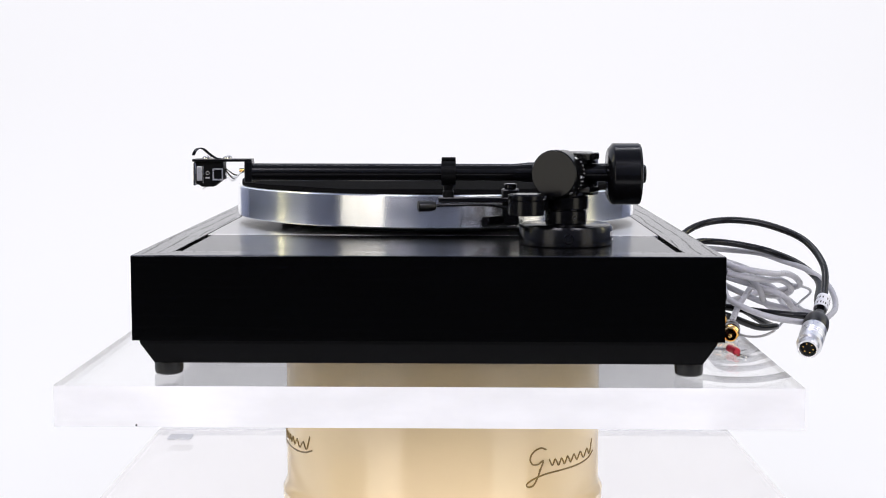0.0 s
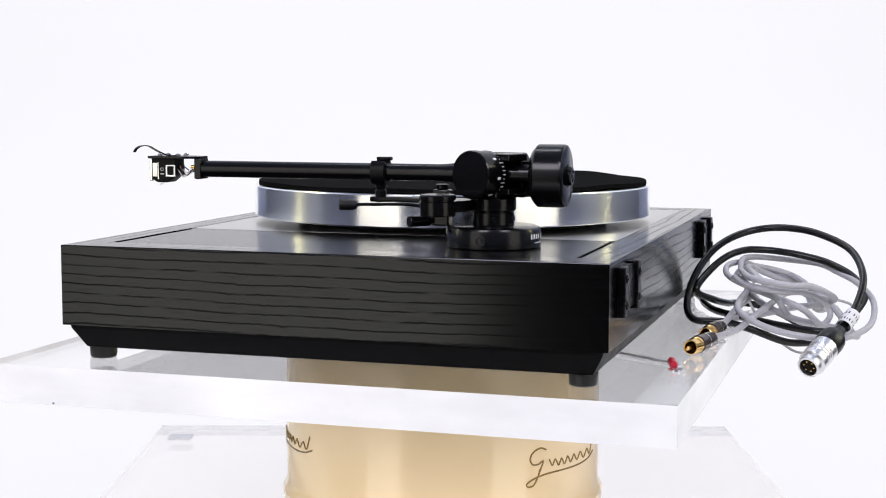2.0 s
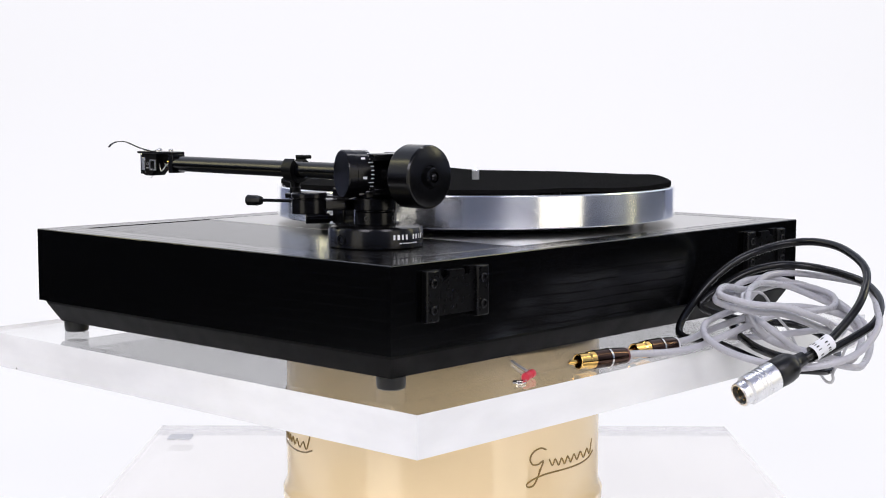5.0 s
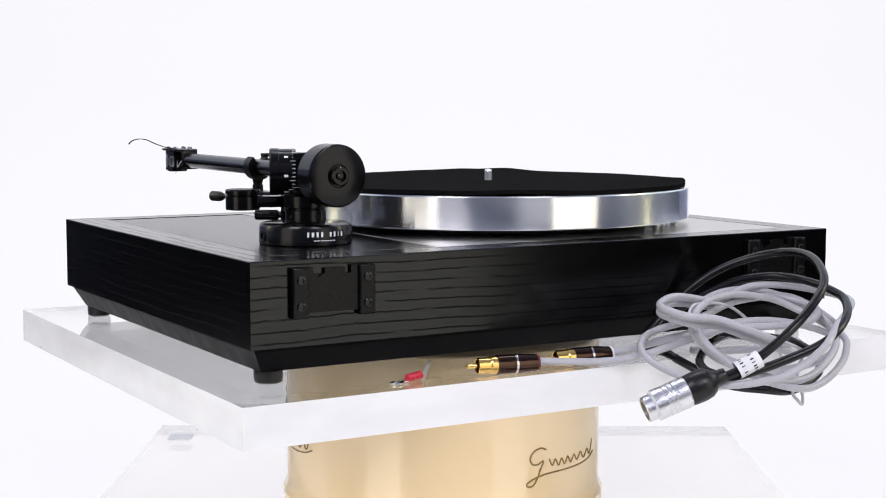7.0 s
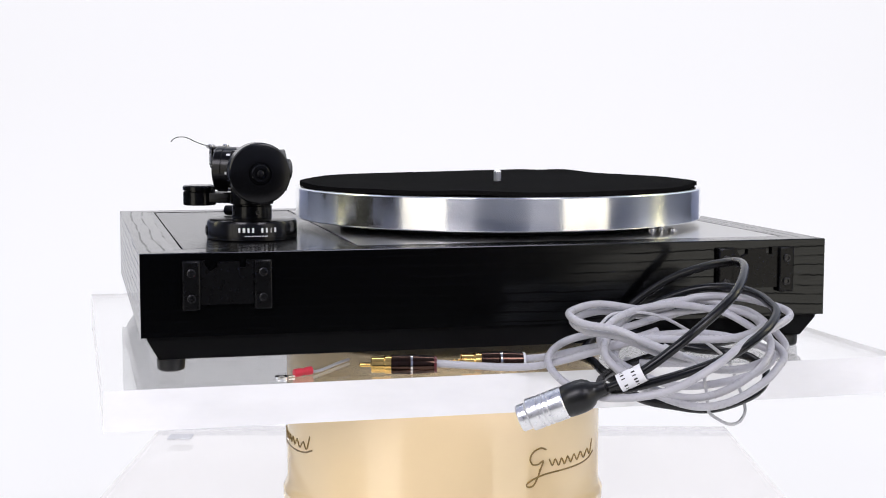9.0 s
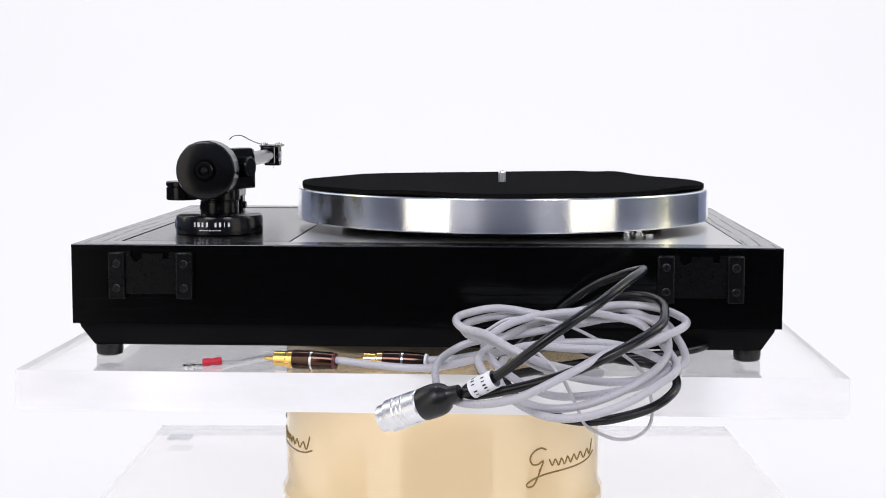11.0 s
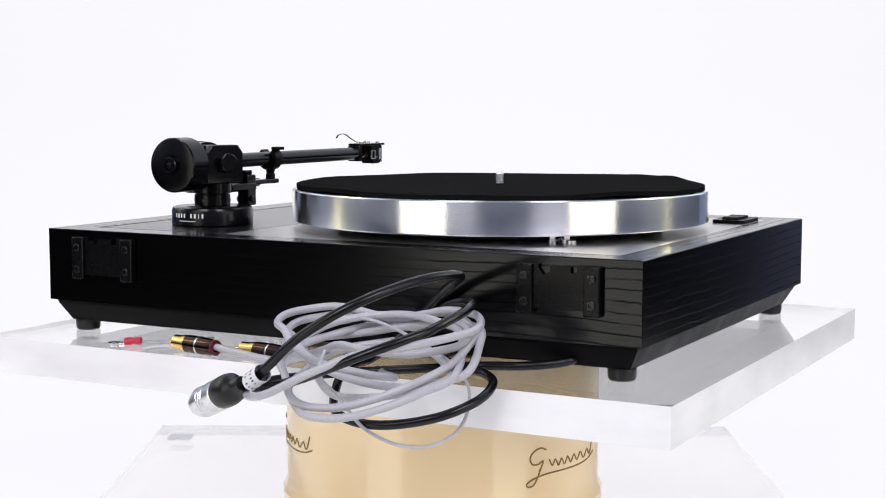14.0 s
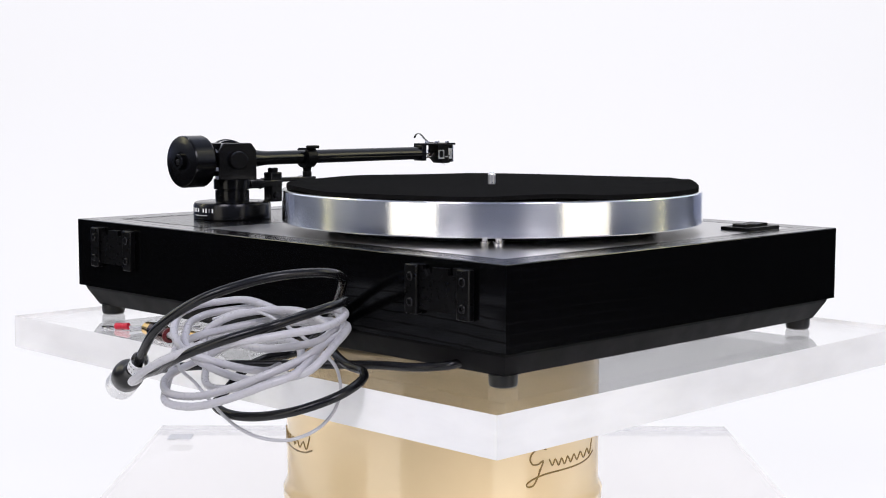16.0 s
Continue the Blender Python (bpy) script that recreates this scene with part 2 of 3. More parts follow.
# ---- the studio ----


WHITE_HALF, WHITE_FRONT, WHITE_BACK = 0.82, -0.80, 1.45


def backdrop():
    """A white sheet: it lies on the table, then curves up behind it."""
    bm = bmesh.new()
    r = 0.35
    profile = [(WHITE_FRONT, 0.0), (0.3, 0.0)]
    profile += [(WHITE_BACK - r + r * sin(pi / 2 * k / 12), r - r * cos(pi / 2 * k / 12)) for k in range(13)] + [(WHITE_BACK, 1.2)]
    rows = [[bm.verts.new((x, y, z)) for x in (-WHITE_HALF, WHITE_HALF)] for y, z in profile]
    for a, b in zip(rows, rows[1:]):
        bm.faces.new((a[0], a[1], b[1], b[0]))
    ob = part("backdrop", bm, BACKDROP, None, "white seamless studio backdrop made to glow, sweeping into the table")
    return tagged(ob, category="backdrop", kind="structure")


def fill_surround():
    """An added glowing surround, unseen, round the back of the set, clear of the floor."""
    bm = bmesh.new()
    ring = [(2.4 * cos(radians(-12 + 204 * k / 40)), 2.4 * sin(radians(-12 + 204 * k / 40))) for k in range(41)]
    low, high = [[bm.verts.new((x, y, z)) for x, y in ring] for z in (0.60, 3.0)]
    for k in range(40):
        bm.faces.new((low[k], low[k + 1], high[k + 1], high[k]))
    ob = part("fill_ring", bm, FILL_GLOW, None, "unseen glowing surround behind the backdrop, added to brighten reflections")
    return tagged(ob, category="backdrop", kind="structure")


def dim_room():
    """The darker room from which the camera looks, unseen: added black masks below, grey walls above."""
    sides = (("wall_south", "behind the camera", (-3.0, 3.0, -3.1, -3.0)), ("wall_west", "at the side", (-3.1, -3.0, -3.1, 3.0)),
             ("wall_east", "at the side", (3.0, 3.1, -3.1, 3.0)), ("wall_north", "behind the backdrop", (-3.0, 3.0, 2.9, 3.0)))
    for name, place, (x0, x1, y0, y1) in sides:
        ob = part(name, box(x0, x1, y0, y1, -0.9, 3.1), ROOM, None, "plain grey studio wall " + place, 0)
        tagged(ob, category="wall", kind="structure")
    # black sheets added out of view so the plinth boards mirror dark low down
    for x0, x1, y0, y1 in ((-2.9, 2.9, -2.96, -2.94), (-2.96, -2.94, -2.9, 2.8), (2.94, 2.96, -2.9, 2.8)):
        ob = part("curtain", box(x0, x1, y0, y1, -0.9, 0.20), LOW_MASK, None, "unseen plain black mask along the wall, added to darken low reflections", 0)
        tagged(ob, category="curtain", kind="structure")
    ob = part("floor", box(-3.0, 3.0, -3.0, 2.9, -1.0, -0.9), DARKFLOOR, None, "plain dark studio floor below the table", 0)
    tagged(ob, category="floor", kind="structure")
    ob = part("table", box(-WHITE_HALF + 0.01, WHITE_HALF - 0.01, WHITE_FRONT + 0.01, 1.08, -0.9, -0.004), PALE, None, "plain pale table block under the white backdrop", 0)
    tagged(ob, category="table", kind="structure")
    ob = part("ceiling", box(-3.1, 3.1, -3.1, 3.0, 3.1, 3.2), ROOM, None, "plain grey studio ceiling", 0)
    tagged(ob, category="ceiling", kind="structure")


backdrop()
fill_surround()
dim_room()


def slab(name, x0, x1, y0, y1, z0, z1, label, face_look, edge_look):
    bm = box(x0, x1, y0, y1, z0, z1)
    ob = part(name, bm, face_look, None, label, 0)
    ob.data.materials.append(edge_look)
    for face in ob.data.polygons:
        face.material_index = 1 if abs(face.normal.z) < 0.5 else 0
    ob.visible_shadow = False
    return tagged(ob, category="acrylic plate")


# the still stand: clear base plate and cream drum
base_plate = slab("base_plate", -0.2505, 0.2515, -0.215, 0.2155, 0.001, 0.024, "thick clear acrylic base plate under the cream drum", SMOKY, SMOKY_EDGE)

drum = thing("display_drum", "round cream enamelled display drum with gold script", "pedestal")
R_DRUM = 0.1155
part("body", lathe([(0, 0.0245), (0.1185, 0.0245), (0.1185, 0.030), (0.1168, 0.034), (R_DRUM, 0.038), (R_DRUM, 0.1225), (R_DRUM - 0.001, 0.1235), (0, 0.1235)], n=128), CREAM, drum)
part("bearing_disc", disc(0.05, 0.1235, 0.1258, 0.0005, n=64), SILVER, drum)

# the turning plate
plate = slab("turning_plate", -0.2515, 0.2503, -0.2210, 0.2103, -0.0240, 0.0, "thick clear acrylic display plate with satin edges", ACRYLIC, EDGE)
part("speck", disc(0.0006, 0.0, 0.0003, 0.0001, (0.2503, -0.1732, -0.0228), "x", 10), INK, plate, "tiny dark speck")
MOVERS = [(plate, pose(0, 0, DECK))]

# ---- record player ----
# its own space: x to its right, y to its back, z up from the plate
TOP = 0.073
HX, HY = 0.2225, 0.174
PLAYER = pose(0.0042, -0.0061, DECK)
player = thing("record_player", "black ash record player with silver platter and black tonearm", "record player")
MOVERS.append((player, PLAYER))


def board(length, name, centre, rz):
    """A mitred plinth board; its length along its own x, outer face at -y."""
    bm = bmesh.new()
    h, th, z0, z1 = length / 2, 0.0215, 0.0225, TOP
    b = 0.0006
    prof = [(0, z0), (0, z1 - b), (b * 0.3, z1 - b * 0.3), (b, z1), (th, z1), (th, z0)]
    a = [bm.verts.new((-h + y, y, z)) for y, z in prof]
    c = [bm.verts.new((h - y, y, z)) for y, z in prof]
    bm.faces.new(a[::-1])
    bm.faces.new(c)
    for k in range(len(a)):
        j = (k + 1) % len(a)
        bm.faces.new((a[k], a[j], c[j], c[k]))
    ob = part(name, bm, ASH, player, "black-stained ash board with open grain", 0.3)
    ob.matrix_local = pose(centre[0], centre[1], 0, 0, 0, rz)
    return ob


board(2 * HX, "plinth_board", (0, -HY), 0)
board(2 * HX, "plinth_board", (0, HY), 180)
board(2 * HY, "plinth_board", (HX, 0), 90)
board(2 * HY, "plinth_board", (-HX, 0), -90)


def skirt():
    bm = bmesh.new()
    rows = []
    for inset, z in ((0.0035, 0.0224), (0.0040, 0.0200), (0.0105, 0.0082), (0.0110, 0.0075)):
        x, y = HX - inset, HY - inset
        rows.append([bm.verts.new(q) for q in ((-x, -y, z), (x, -y, z), (x, y, z), (-x, y, z))])
    bm.faces.new(rows[0])
    bm.faces.new(rows[-1][::-1])
    for a, b in zip(rows, rows[1:]):
        for k in range(4):
            bm.faces.new((a[k], a[(k + 1) % 4], b[(k + 1) % 4], b[k]))
    return bm


part("base_skirt", skirt(), SKIRT, player, "black tapered base board", 0.2)
for sx in (-1, 1):
    for sy in (-1, 1):
        part("foot", lathe([(0, 0), (0.0072, 0), (0.0082, 0.0008), (0.0086, 0.0030), (0.0086, 0.0074), (0, 0.0074)], (sx * 0.2040, sy * 0.1560, 0), n=28), RUBBER, player, "round black rubber foot")

# top: steel plate, armboard and the black gaps round them
IN = 0.0215
part("gap_lining", box(-HX + IN, HX - IN, -HY + IN, HY - IN, 0.050, TOP - 0.004), GAP, player)
part("top_plate", box(-HX + IN + 0.0006, 0.0868, -HY + IN + 0.0006, HY - IN - 0.0006, TOP - 0.004, TOP - 0.0001, 0.0002), STEEL, player, "brushed stainless steel top plate")
part("armboard", box(0.0880, 0.1955, -HY + IN + 0.0035, HY - IN - 0.0035, TOP - 0.0039, TOP - 0.0002, 0.0005), BOARD, player, "black lacquered armboard")
part("frame_strip", box(0.1965, HX - IN, -HY + IN, HY - IN, TOP - 0.0038, TOP - 0.00005), ASH, player)

# platter
PX, PY = -0.0472, 0.0
bm = lathe([(0, TOP + 0.0052), (0.1455, TOP + 0.0052), (0.1490, TOP + 0.0055), (0.1494, TOP + 0.0062), (0.1494, TOP + 0.0270), (0.1489, TOP + 0.0278), (0.1478, TOP + 0.0280), (0, TOP + 0.0280)], (PX, PY, 0), n=192)
platter = part("platter", bm, PLATTER, player, "silver turned aluminium platter", 0.35)
part("spindle", lathe([(0, TOP + 0.02), (0.0028, TOP + 0.02), (0.0028, TOP + 0.0376), (0.0024, TOP + 0.0386), (0.0016, TOP + 0.0392), (0, TOP + 0.0394)], (PX, PY, 0), n=24), SILVER, platter, "bright steel spindle")
part("inner_platter", lathe([(0, TOP + 0.0006), (0.1170, TOP + 0.0006), (0.1170, TOP + 0.0053), (0, TOP + 0.0053)], (PX, PY, 0), n=96), GAP, player)


def felt_mat():
    """A loose felt mat with a slightly wavy rim."""
    bm = bmesh.new()
    n, rings = 160, 10
    grid = []
    for i in range(rings + 1):
        f = i / rings
        row = []
        for k in range(n):
            a = 2 * pi * k / n
            r = 0.0042 + (0.1462 - 0.0042) * f
            lift = 0.0011 * max(0.0, f - 0.55) / 0.45 * (0.5 + 0.5 * sin(3 * a + 0.6)) * (0.6 + 0.4 * sin(7 * a + 2)) + 0.0005 * f * noise.noise((3 * cos(a), 3 * sin(a), f * 3))
            for at, high, wide in ((232, 0.0022, 8), (246, 0.0010, 6), (69, 0.0012, 13), (150, 0.0008, 10), (320, 0.0007, 9)):
                off = (math.degrees(a) - at + 180) % 360 - 180
                lift += high * f ** 6 * math.exp(-(off / wide) ** 2)
            if i == rings:
                r += 0.0006 * noise.noise((40 * cos(a), 40 * sin(a), 1.5))
            row.append((r * cos(a), r * sin(a), max(lift, 0.0)))
        grid.append(row)
    th = 0.0028
    top = [[bm.verts.new((x, y, z + th)) for x, y, z in row] for row in grid]
    low = [[bm.verts.new((x, y, z)) for x, y, z in row] for row in grid]
    for i in range(rings):
        for k in range(n):
            j = (k + 1) % n
            bm.faces.new((top[i][k], top[i + 1][k], top[i + 1][j], top[i][j]))
            bm.faces.new((low[i][k], low[i][j], low[i + 1][j], low[i + 1][k]))
    for k in range(n):
        j = (k + 1) % n
        bm.faces.new((top[rings][k], low[rings][k], low[rings][j], top[rings][j]))
        bm.faces.new((top[0][k], top[0][j], low[0][j], low[0][k]))
    return bm


mat = part("felt_mat", felt_mat(), FELT, None, "thin black felt mat with a wavy rim on the platter")
tagged(mat, category="platter mat")
MOVERS.append((mat, PLAYER @ pose(PX, PY, TOP + 0.0281)))

# tonearm: its axis runs from front to back at x = AX, z = AZ
AX, AZ, AYP = 0.1455, TOP + 0.0452, 0.0856
arm_base = part("arm_base", lathe([(0, TOP - 0.0001), (0.0290, TOP - 0.0001), (0.0296, TOP + 0.0005), (0.0296, TOP + 0.0106), (0.0288, TOP + 0.0124), (0.0268, TOP + 0.0132), (0, TOP + 0.0132)], (AX, AYP, 0), n=72), ARMBLACK, player, "round black anodised tonearm base collar", 0.5)
part("grub_screw", lathe([(0.0032, 0.0), (0.0032, 0.0008), (0.0022, 0.0008), (0.0020, -0.0010), (0, -0.0010)], (AX + 0.0295, AYP, TOP + 0.0055), "x", 20), DARKSTEEL, arm_base, "hexagon socket screw")
# plain marks in place of the maker's name
marks = bmesh.new()
for k, w in enumerate((3, 1, 3, 3, 0, 3, 3, 4, 3)):
    if w:
        a = radians(113.0 - 5.7 * k)
        own = box(-0.00021 * w, 0.00021 * w, -0.0003, 0.00015, -0.0015, 0.0015)
        merge(marks, own, Matrix.Translation((AX + 0.0296 * cos(a), AYP + 0.0296 * sin(a), TOP + 0.0074)) @ pose(0, 0, 0, 0, 0, math.degrees(a) - 90))
part("name_marks", marks, WHITE, arm_base, "small white printed marks", 0)
marks = bmesh.new()
for k in range(7):
    a = radians(101.0 - 4.2 * k)
    own = box(-0.0008, 0.0008, -0.0003, 0.00012, -0.00035, 0.00035)
    merge(marks, own, Matrix.Translation((AX + 0.0296 * cos(a), AYP + 0.0296 * sin(a), TOP + 0.0036)) @ pose(0, 0, 0, 0, 0, math.degrees(a) - 90))
part("small_marks", marks, GREYTAG, arm_base, "faint grey printed line", 0)

bm = lathe([(0, TOP + 0.0132), (0.0126, TOP + 0.0132), (0.0130, TOP + 0.0137), (0.0130, TOP + 0.0212), (0.0126, TOP + 0.0217), (0.0118, TOP + 0.0218), (0.0118, TOP + 0.0223), (0.0138, TOP + 0.0225), (0.0141, TOP + 0.0230), (0.0141, TOP + 0.0298), (0.0137, TOP + 0.0304), (0, TOP + 0.0304)], (AX, AYP, 0), n=56)
pillar = part("arm_pillar", bm, ARMBLACK, player, "black turned arm pillar", 0.35)
for a in (20, 100, 200, 300):
    q = radians(a)
    part("grub_screw", lathe([(0.0016, 0.0), (0.0016, 0.0005), (0.0010, 0.0005), (0, -0.0004)], (AX + 0.0129 * cos(q), AYP + 0.0129 * sin(q), TOP + 0.0175), pose(0, 0, 0, 0, 0, a) @ pose(0, 0, 0, 0, 90, 0), 12), DARKSTEEL, pillar)

# the bearing assembly is turned by the arm's offset angle about the pillar; its own x runs to the dial
YAW = Matrix.Translation((AX, AYP, 0)) @ pose(0, 0, 0, 0, 0, -24)


def yawed(bm):
    bmesh.ops.transform(bm, matrix=YAW, verts=bm.verts)
    return bm


bm = extrude([(-0.0145, 0.0304), (0.0145, 0.0304), (0.0145, 0.0525), (0.0105, 0.0580), (-0.0105, 0.0580), (-0.0145, 0.0525)], -0.0200, -0.0098, "x", 0.0007)
bmesh.ops.translate(bm, vec=(0, 0, TOP), verts=bm.verts)
box(-0.0150, 0.0110, -0.0110, 0.0110, TOP + 0.0304, TOP + 0.0350, 0.0008, bm=bm)
yoke = part("bearing_yoke", yawed(bm), ARMBLACK, player, "black chamfered bearing yoke", 0.35)
part("yoke_bridge", yawed(box(-0.0100, 0.0080, 0.0040, 0.0185, TOP + 0.0534, TOP + 0.0578, 0.0006)), ARMBLACK, yoke)
part("yoke_bridge", yawed(box(-0.0100, 0.0080, 0.0040, 0.0185, TOP + 0.0330, TOP + 0.0366, 0.0006)), ARMBLACK, yoke)
part("bearing_cap", yawed(disc(0.0070, -0.0262, -0.0199, 0.0010, (0, 0, AZ), "x", 32)), ARMBLACK, yoke, "round black bearing cap")
part("bearing_block", yawed(box(-0.0094, 0.0080, -0.0135, 0.0120, AZ - 0.0092, AZ + 0.0092, 0.0012)), ARMBLACK, yoke)
dial = part("tracking_dial", yawed(lathe([(0, 0.0060), (0.0138, 0.0060), (0.0145, 0.0066), (0.0145, 0.0166), (0.0149, 0.0170), (0.0149, 0.0218), (0.0143, 0.0226), (0, 0.0226)], (0, 0, AZ), "x", 64)), ARMBLACK, player, "black round tracking force dial", 0.4)
ticks = bmesh.new()
for k in range(36):
    own = box(0.0064, 0.0084 if k % 5 else 0.0098, -0.00020, 0.00020, 0.01440, 0.01462)
    merge(ticks, own, Matrix.Translation((0, 0, AZ)) @ pose(0, 0, 0, k * 10, 0, 0))
for k in range(7):
    own = box(0.0110, 0.0136, -0.0008, 0.0008, 0.01440, 0.01462)
    merge(ticks, own, Matrix.Translation((0, 0, AZ)) @ pose(0, 0, 0, k * 50 + 12, 0, 0))
part("scale_marks", yawed(ticks), WHITE, dial, "white scale marks", 0)

# arm tube, rear stub and counterweight
ALONG = pose(0, 0, 0, -90, 0, 0)
arm = part("arm_tube", lathe([(0, -0.1140), (0.0054, -0.1140), (0.0054, 0.0520), (0.0058, 0.0570), (0.0064, 0.0620), (0.0064, 0.0730), (0, 0.0730)], (AX, 0, AZ), ALONG, 40), ARMBLACK, player, "black tubular tonearm", 0.4)
part("rear_stub", lathe([(0, 0.0950), (0.0058, 0.0950), (0.0058, 0.1130), (0, 0.1130)], (AX, 0, AZ), ALONG, 32), ARMBLACK, arm)
CZ = AZ - 0.0008
part("counterweight", lathe([(0, 0.1112), (0.0148, 0.1112), (0.0160, 0.1116), (0.0190, 0.1142), (0.0194, 0.1150), (0.0194, 0.1306), (0.0188, 0.1318), (0.0178, 0.1322), (0.0072, 0.1322), (0.0066, 0.1315), (0, 0.1315)], (AX, 0, CZ), ALONG, 72), ARMBLACK, arm, "round black counterweight", 0.4)
part("end_knob", lathe([(0, 0.1315), (0.0058, 0.1315), (0.0058, 0.1348), (0.0052, 0.1356), (0.0036, 0.1356), (0.0033, 0.1336), (0, 0.1336)], (AX, 0, CZ), ALONG, 32), ARMBLACK, arm, "black knurled end knob")
part("knob_screw", lathe([(0, 0.1336), (0.0022, 0.1336), (0.0022, 0.1354), (0.0014, 0.1361), (0, 0.1362)], (AX, 0, CZ), ALONG, 20), DARKSTEEL, arm, "small socket screw")

# headshell with finger lift and cartridge
HZ = TOP + 0.0518
shell = part("headshell", extrude([(AX - 0.0055, -0.1125), (AX + 0.0055, -0.1125), (AX + 0.0085, -0.1240), (AX + 0.0085, -0.1495), (AX - 0.0085, -0.1495), (AX - 0.0085, -0.1240)], HZ, HZ + 0.0017, "z", 0.0003), ARMBLACK, player, "slim black headshell plate", 0.3)
part("collar", box(AX - 0.0056, AX + 0.0056, -0.1172, -0.1122, AZ - 0.0066, HZ + 0.0002, 0.0006), ARMBLACK, shell)
for dx in (-0.0058, 0.0058):
    for dy in (-0.1415, -0.1285):
        part("shell_screw", lathe([(0, 0), (0.0018, 0), (0.0018, 0.0012), (0.0012, 0.0018), (0, 0.0018)], (AX + dx, dy, HZ + 0.0016), "z", 16), CHROME, shell, "small bright screw")
lift = [(AX + 0.0030, -0.1330, HZ + 0.0020), (AX + 0.0090, -0.1340, HZ + 0.0022), (AX + 0.0170, -0.1365, HZ + 0.0048), (AX + 0.0250, -0.1395, HZ + 0.0086), (AX + 0.0310, -0.1415, HZ + 0.0090), (AX + 0.0350, -0.1428, HZ + 0.0074), (AX + 0.0370, -0.1434, HZ + 0.0052)]
bm = bmesh.new()
chain = spline(lift, 5)
rows = []
for k, q in enumerate(chain):
    a, b = chain[max(k - 1, 0)], chain[min(k + 1, len(chain) - 1)]
    up = (b - a).normalized().cross(Vector((0, -1, 0))).normalized() * 0.0003
    w = Vector((0, 0.0009, 0))
    rows.append([bm.verts.new(v) for v in (q - w - up, q + w - up, q + w + up, q - w + up)])
for a, b in zip(rows, rows[1:]):
    for k in range(4):
        bm.faces.new((a[k], a[(k + 1) % 4], b[(k + 1) % 4], b[k]))
bm.faces.new(rows[0])
bm.faces.new(rows[-1])
part("finger_lift", bm, ARMBLACK, shell, "curved black finger lift", 0.9)

cart = part("cartridge", extrude([(-0.1478, HZ), (-0.1302, HZ), (-0.1302, HZ - 0.0105), (-0.1365, HZ - 0.0158), (-0.1440, HZ - 0.0158), (-0.1478, HZ - 0.0135)], AX - 0.0062, AX + 0.0062, "x", 0.0005), DULLBLACK, player, "small black phono cartridge", 0.3)
for s in (-1, 1):
    part("front_post", box(AX + s * 0.0046 - 0.0012, AX + s * 0.0046 + 0.0012, -0.1496, -0.1476, HZ - 0.0150, HZ - 0.0002, 0.0004), CHROME, cart, "bright front post")
part("front_screen", box(AX - 0.0034, AX + 0.0034, -0.1488, -0.1476, HZ - 0.0130, HZ - 0.0030, 0.0003), SILVER, cart, "bright metal front screen")
part("side_plate", box(AX + 0.0061, AX + 0.0066, -0.1470, -0.1436, HZ - 0.0120, HZ - 0.0030, 0.0001), SILVER, cart, "bright side plate")
part("side_plate", box(AX - 0.0066, AX - 0.0061, -0.1470, -0.1436, HZ - 0.0120, HZ - 0.0030, 0.0001), SILVER, cart, "bright side plate")
for s in (-1, 1):
    part("round_mark", lathe([(0.0012, 0), (0.0012, 0.0002), (0.0009, 0.0002), (0.0009, 0)], (AX + s * 0.0062, -0.1402, HZ - 0.0072), "x", 20), PRINT, cart, "white round mark")
    part("print_bar", box(AX + s * 0.0063 - 0.0001, AX + s * 0.0063 + 0.0001, -0.1416, -0.1388, HZ - 0.0106, HZ - 0.0098), PRINT, cart, "small white printed bar", 0)
    rim = bmesh.new()
    for y0, y1, z0, z1 in ((-0.1370, -0.1362, 0.0042, 0.0118), (-0.1312, -0.1304, 0.0042, 0.0118), (-0.1362, -0.1312, 0.0042, 0.0050), (-0.1362, -0.1312, 0.0108, 0.0118)):
        box(AX + s * 0.0066 - 0.0005, AX + s * 0.0066 + 0.0005, y0, y1, HZ - z1, HZ - z0, bm=rim)
    part("side_frame", rim, SILVER, cart, "small bright square frame", 0)
    part("thin_post", box(AX + s * 0.0064 - 0.0004, AX + s * 0.0064 + 0.0004, -0.1432, -0.1424, HZ - 0.0135, HZ - 0.0025, 0.0001), CHROME, cart, "thin bright post")
part("cantilever", tube([(AX, -0.1405, HZ - 0.0152), (AX, -0.1450, HZ - 0.0178)], 0.0003, 6), SILVER, cart)
for k, dx in enumerate((-0.0036, -0.0012, 0.0012, 0.0036)):
    part("lead", tube(spline([(AX + dx, -0.1300, HZ - 0.0050 - 0.0022 * (k % 2)), (AX + dx * 1.6, -0.1245, HZ - 0.0090 - 0.0010 * k), (AX + dx * 1.2, -0.1205, HZ - 0.0075), (AX + dx * 0.6, -0.1170, HZ - 0.0060)], 5), 0.0004, 6), SILVER if k % 2 else GUNMETAL, cart, "thin cartridge lead", 1.2)
part("gold_pin", lathe([(0, 0), (0.0012, 0), (0.0012, 0.0030), (0, 0.0030)], (AX + 0.0028, -0.1205, HZ - 0.0055), pose(0, 0, 0, -90, 0, 0), 12), GOLD, cart, "gold contact pin")

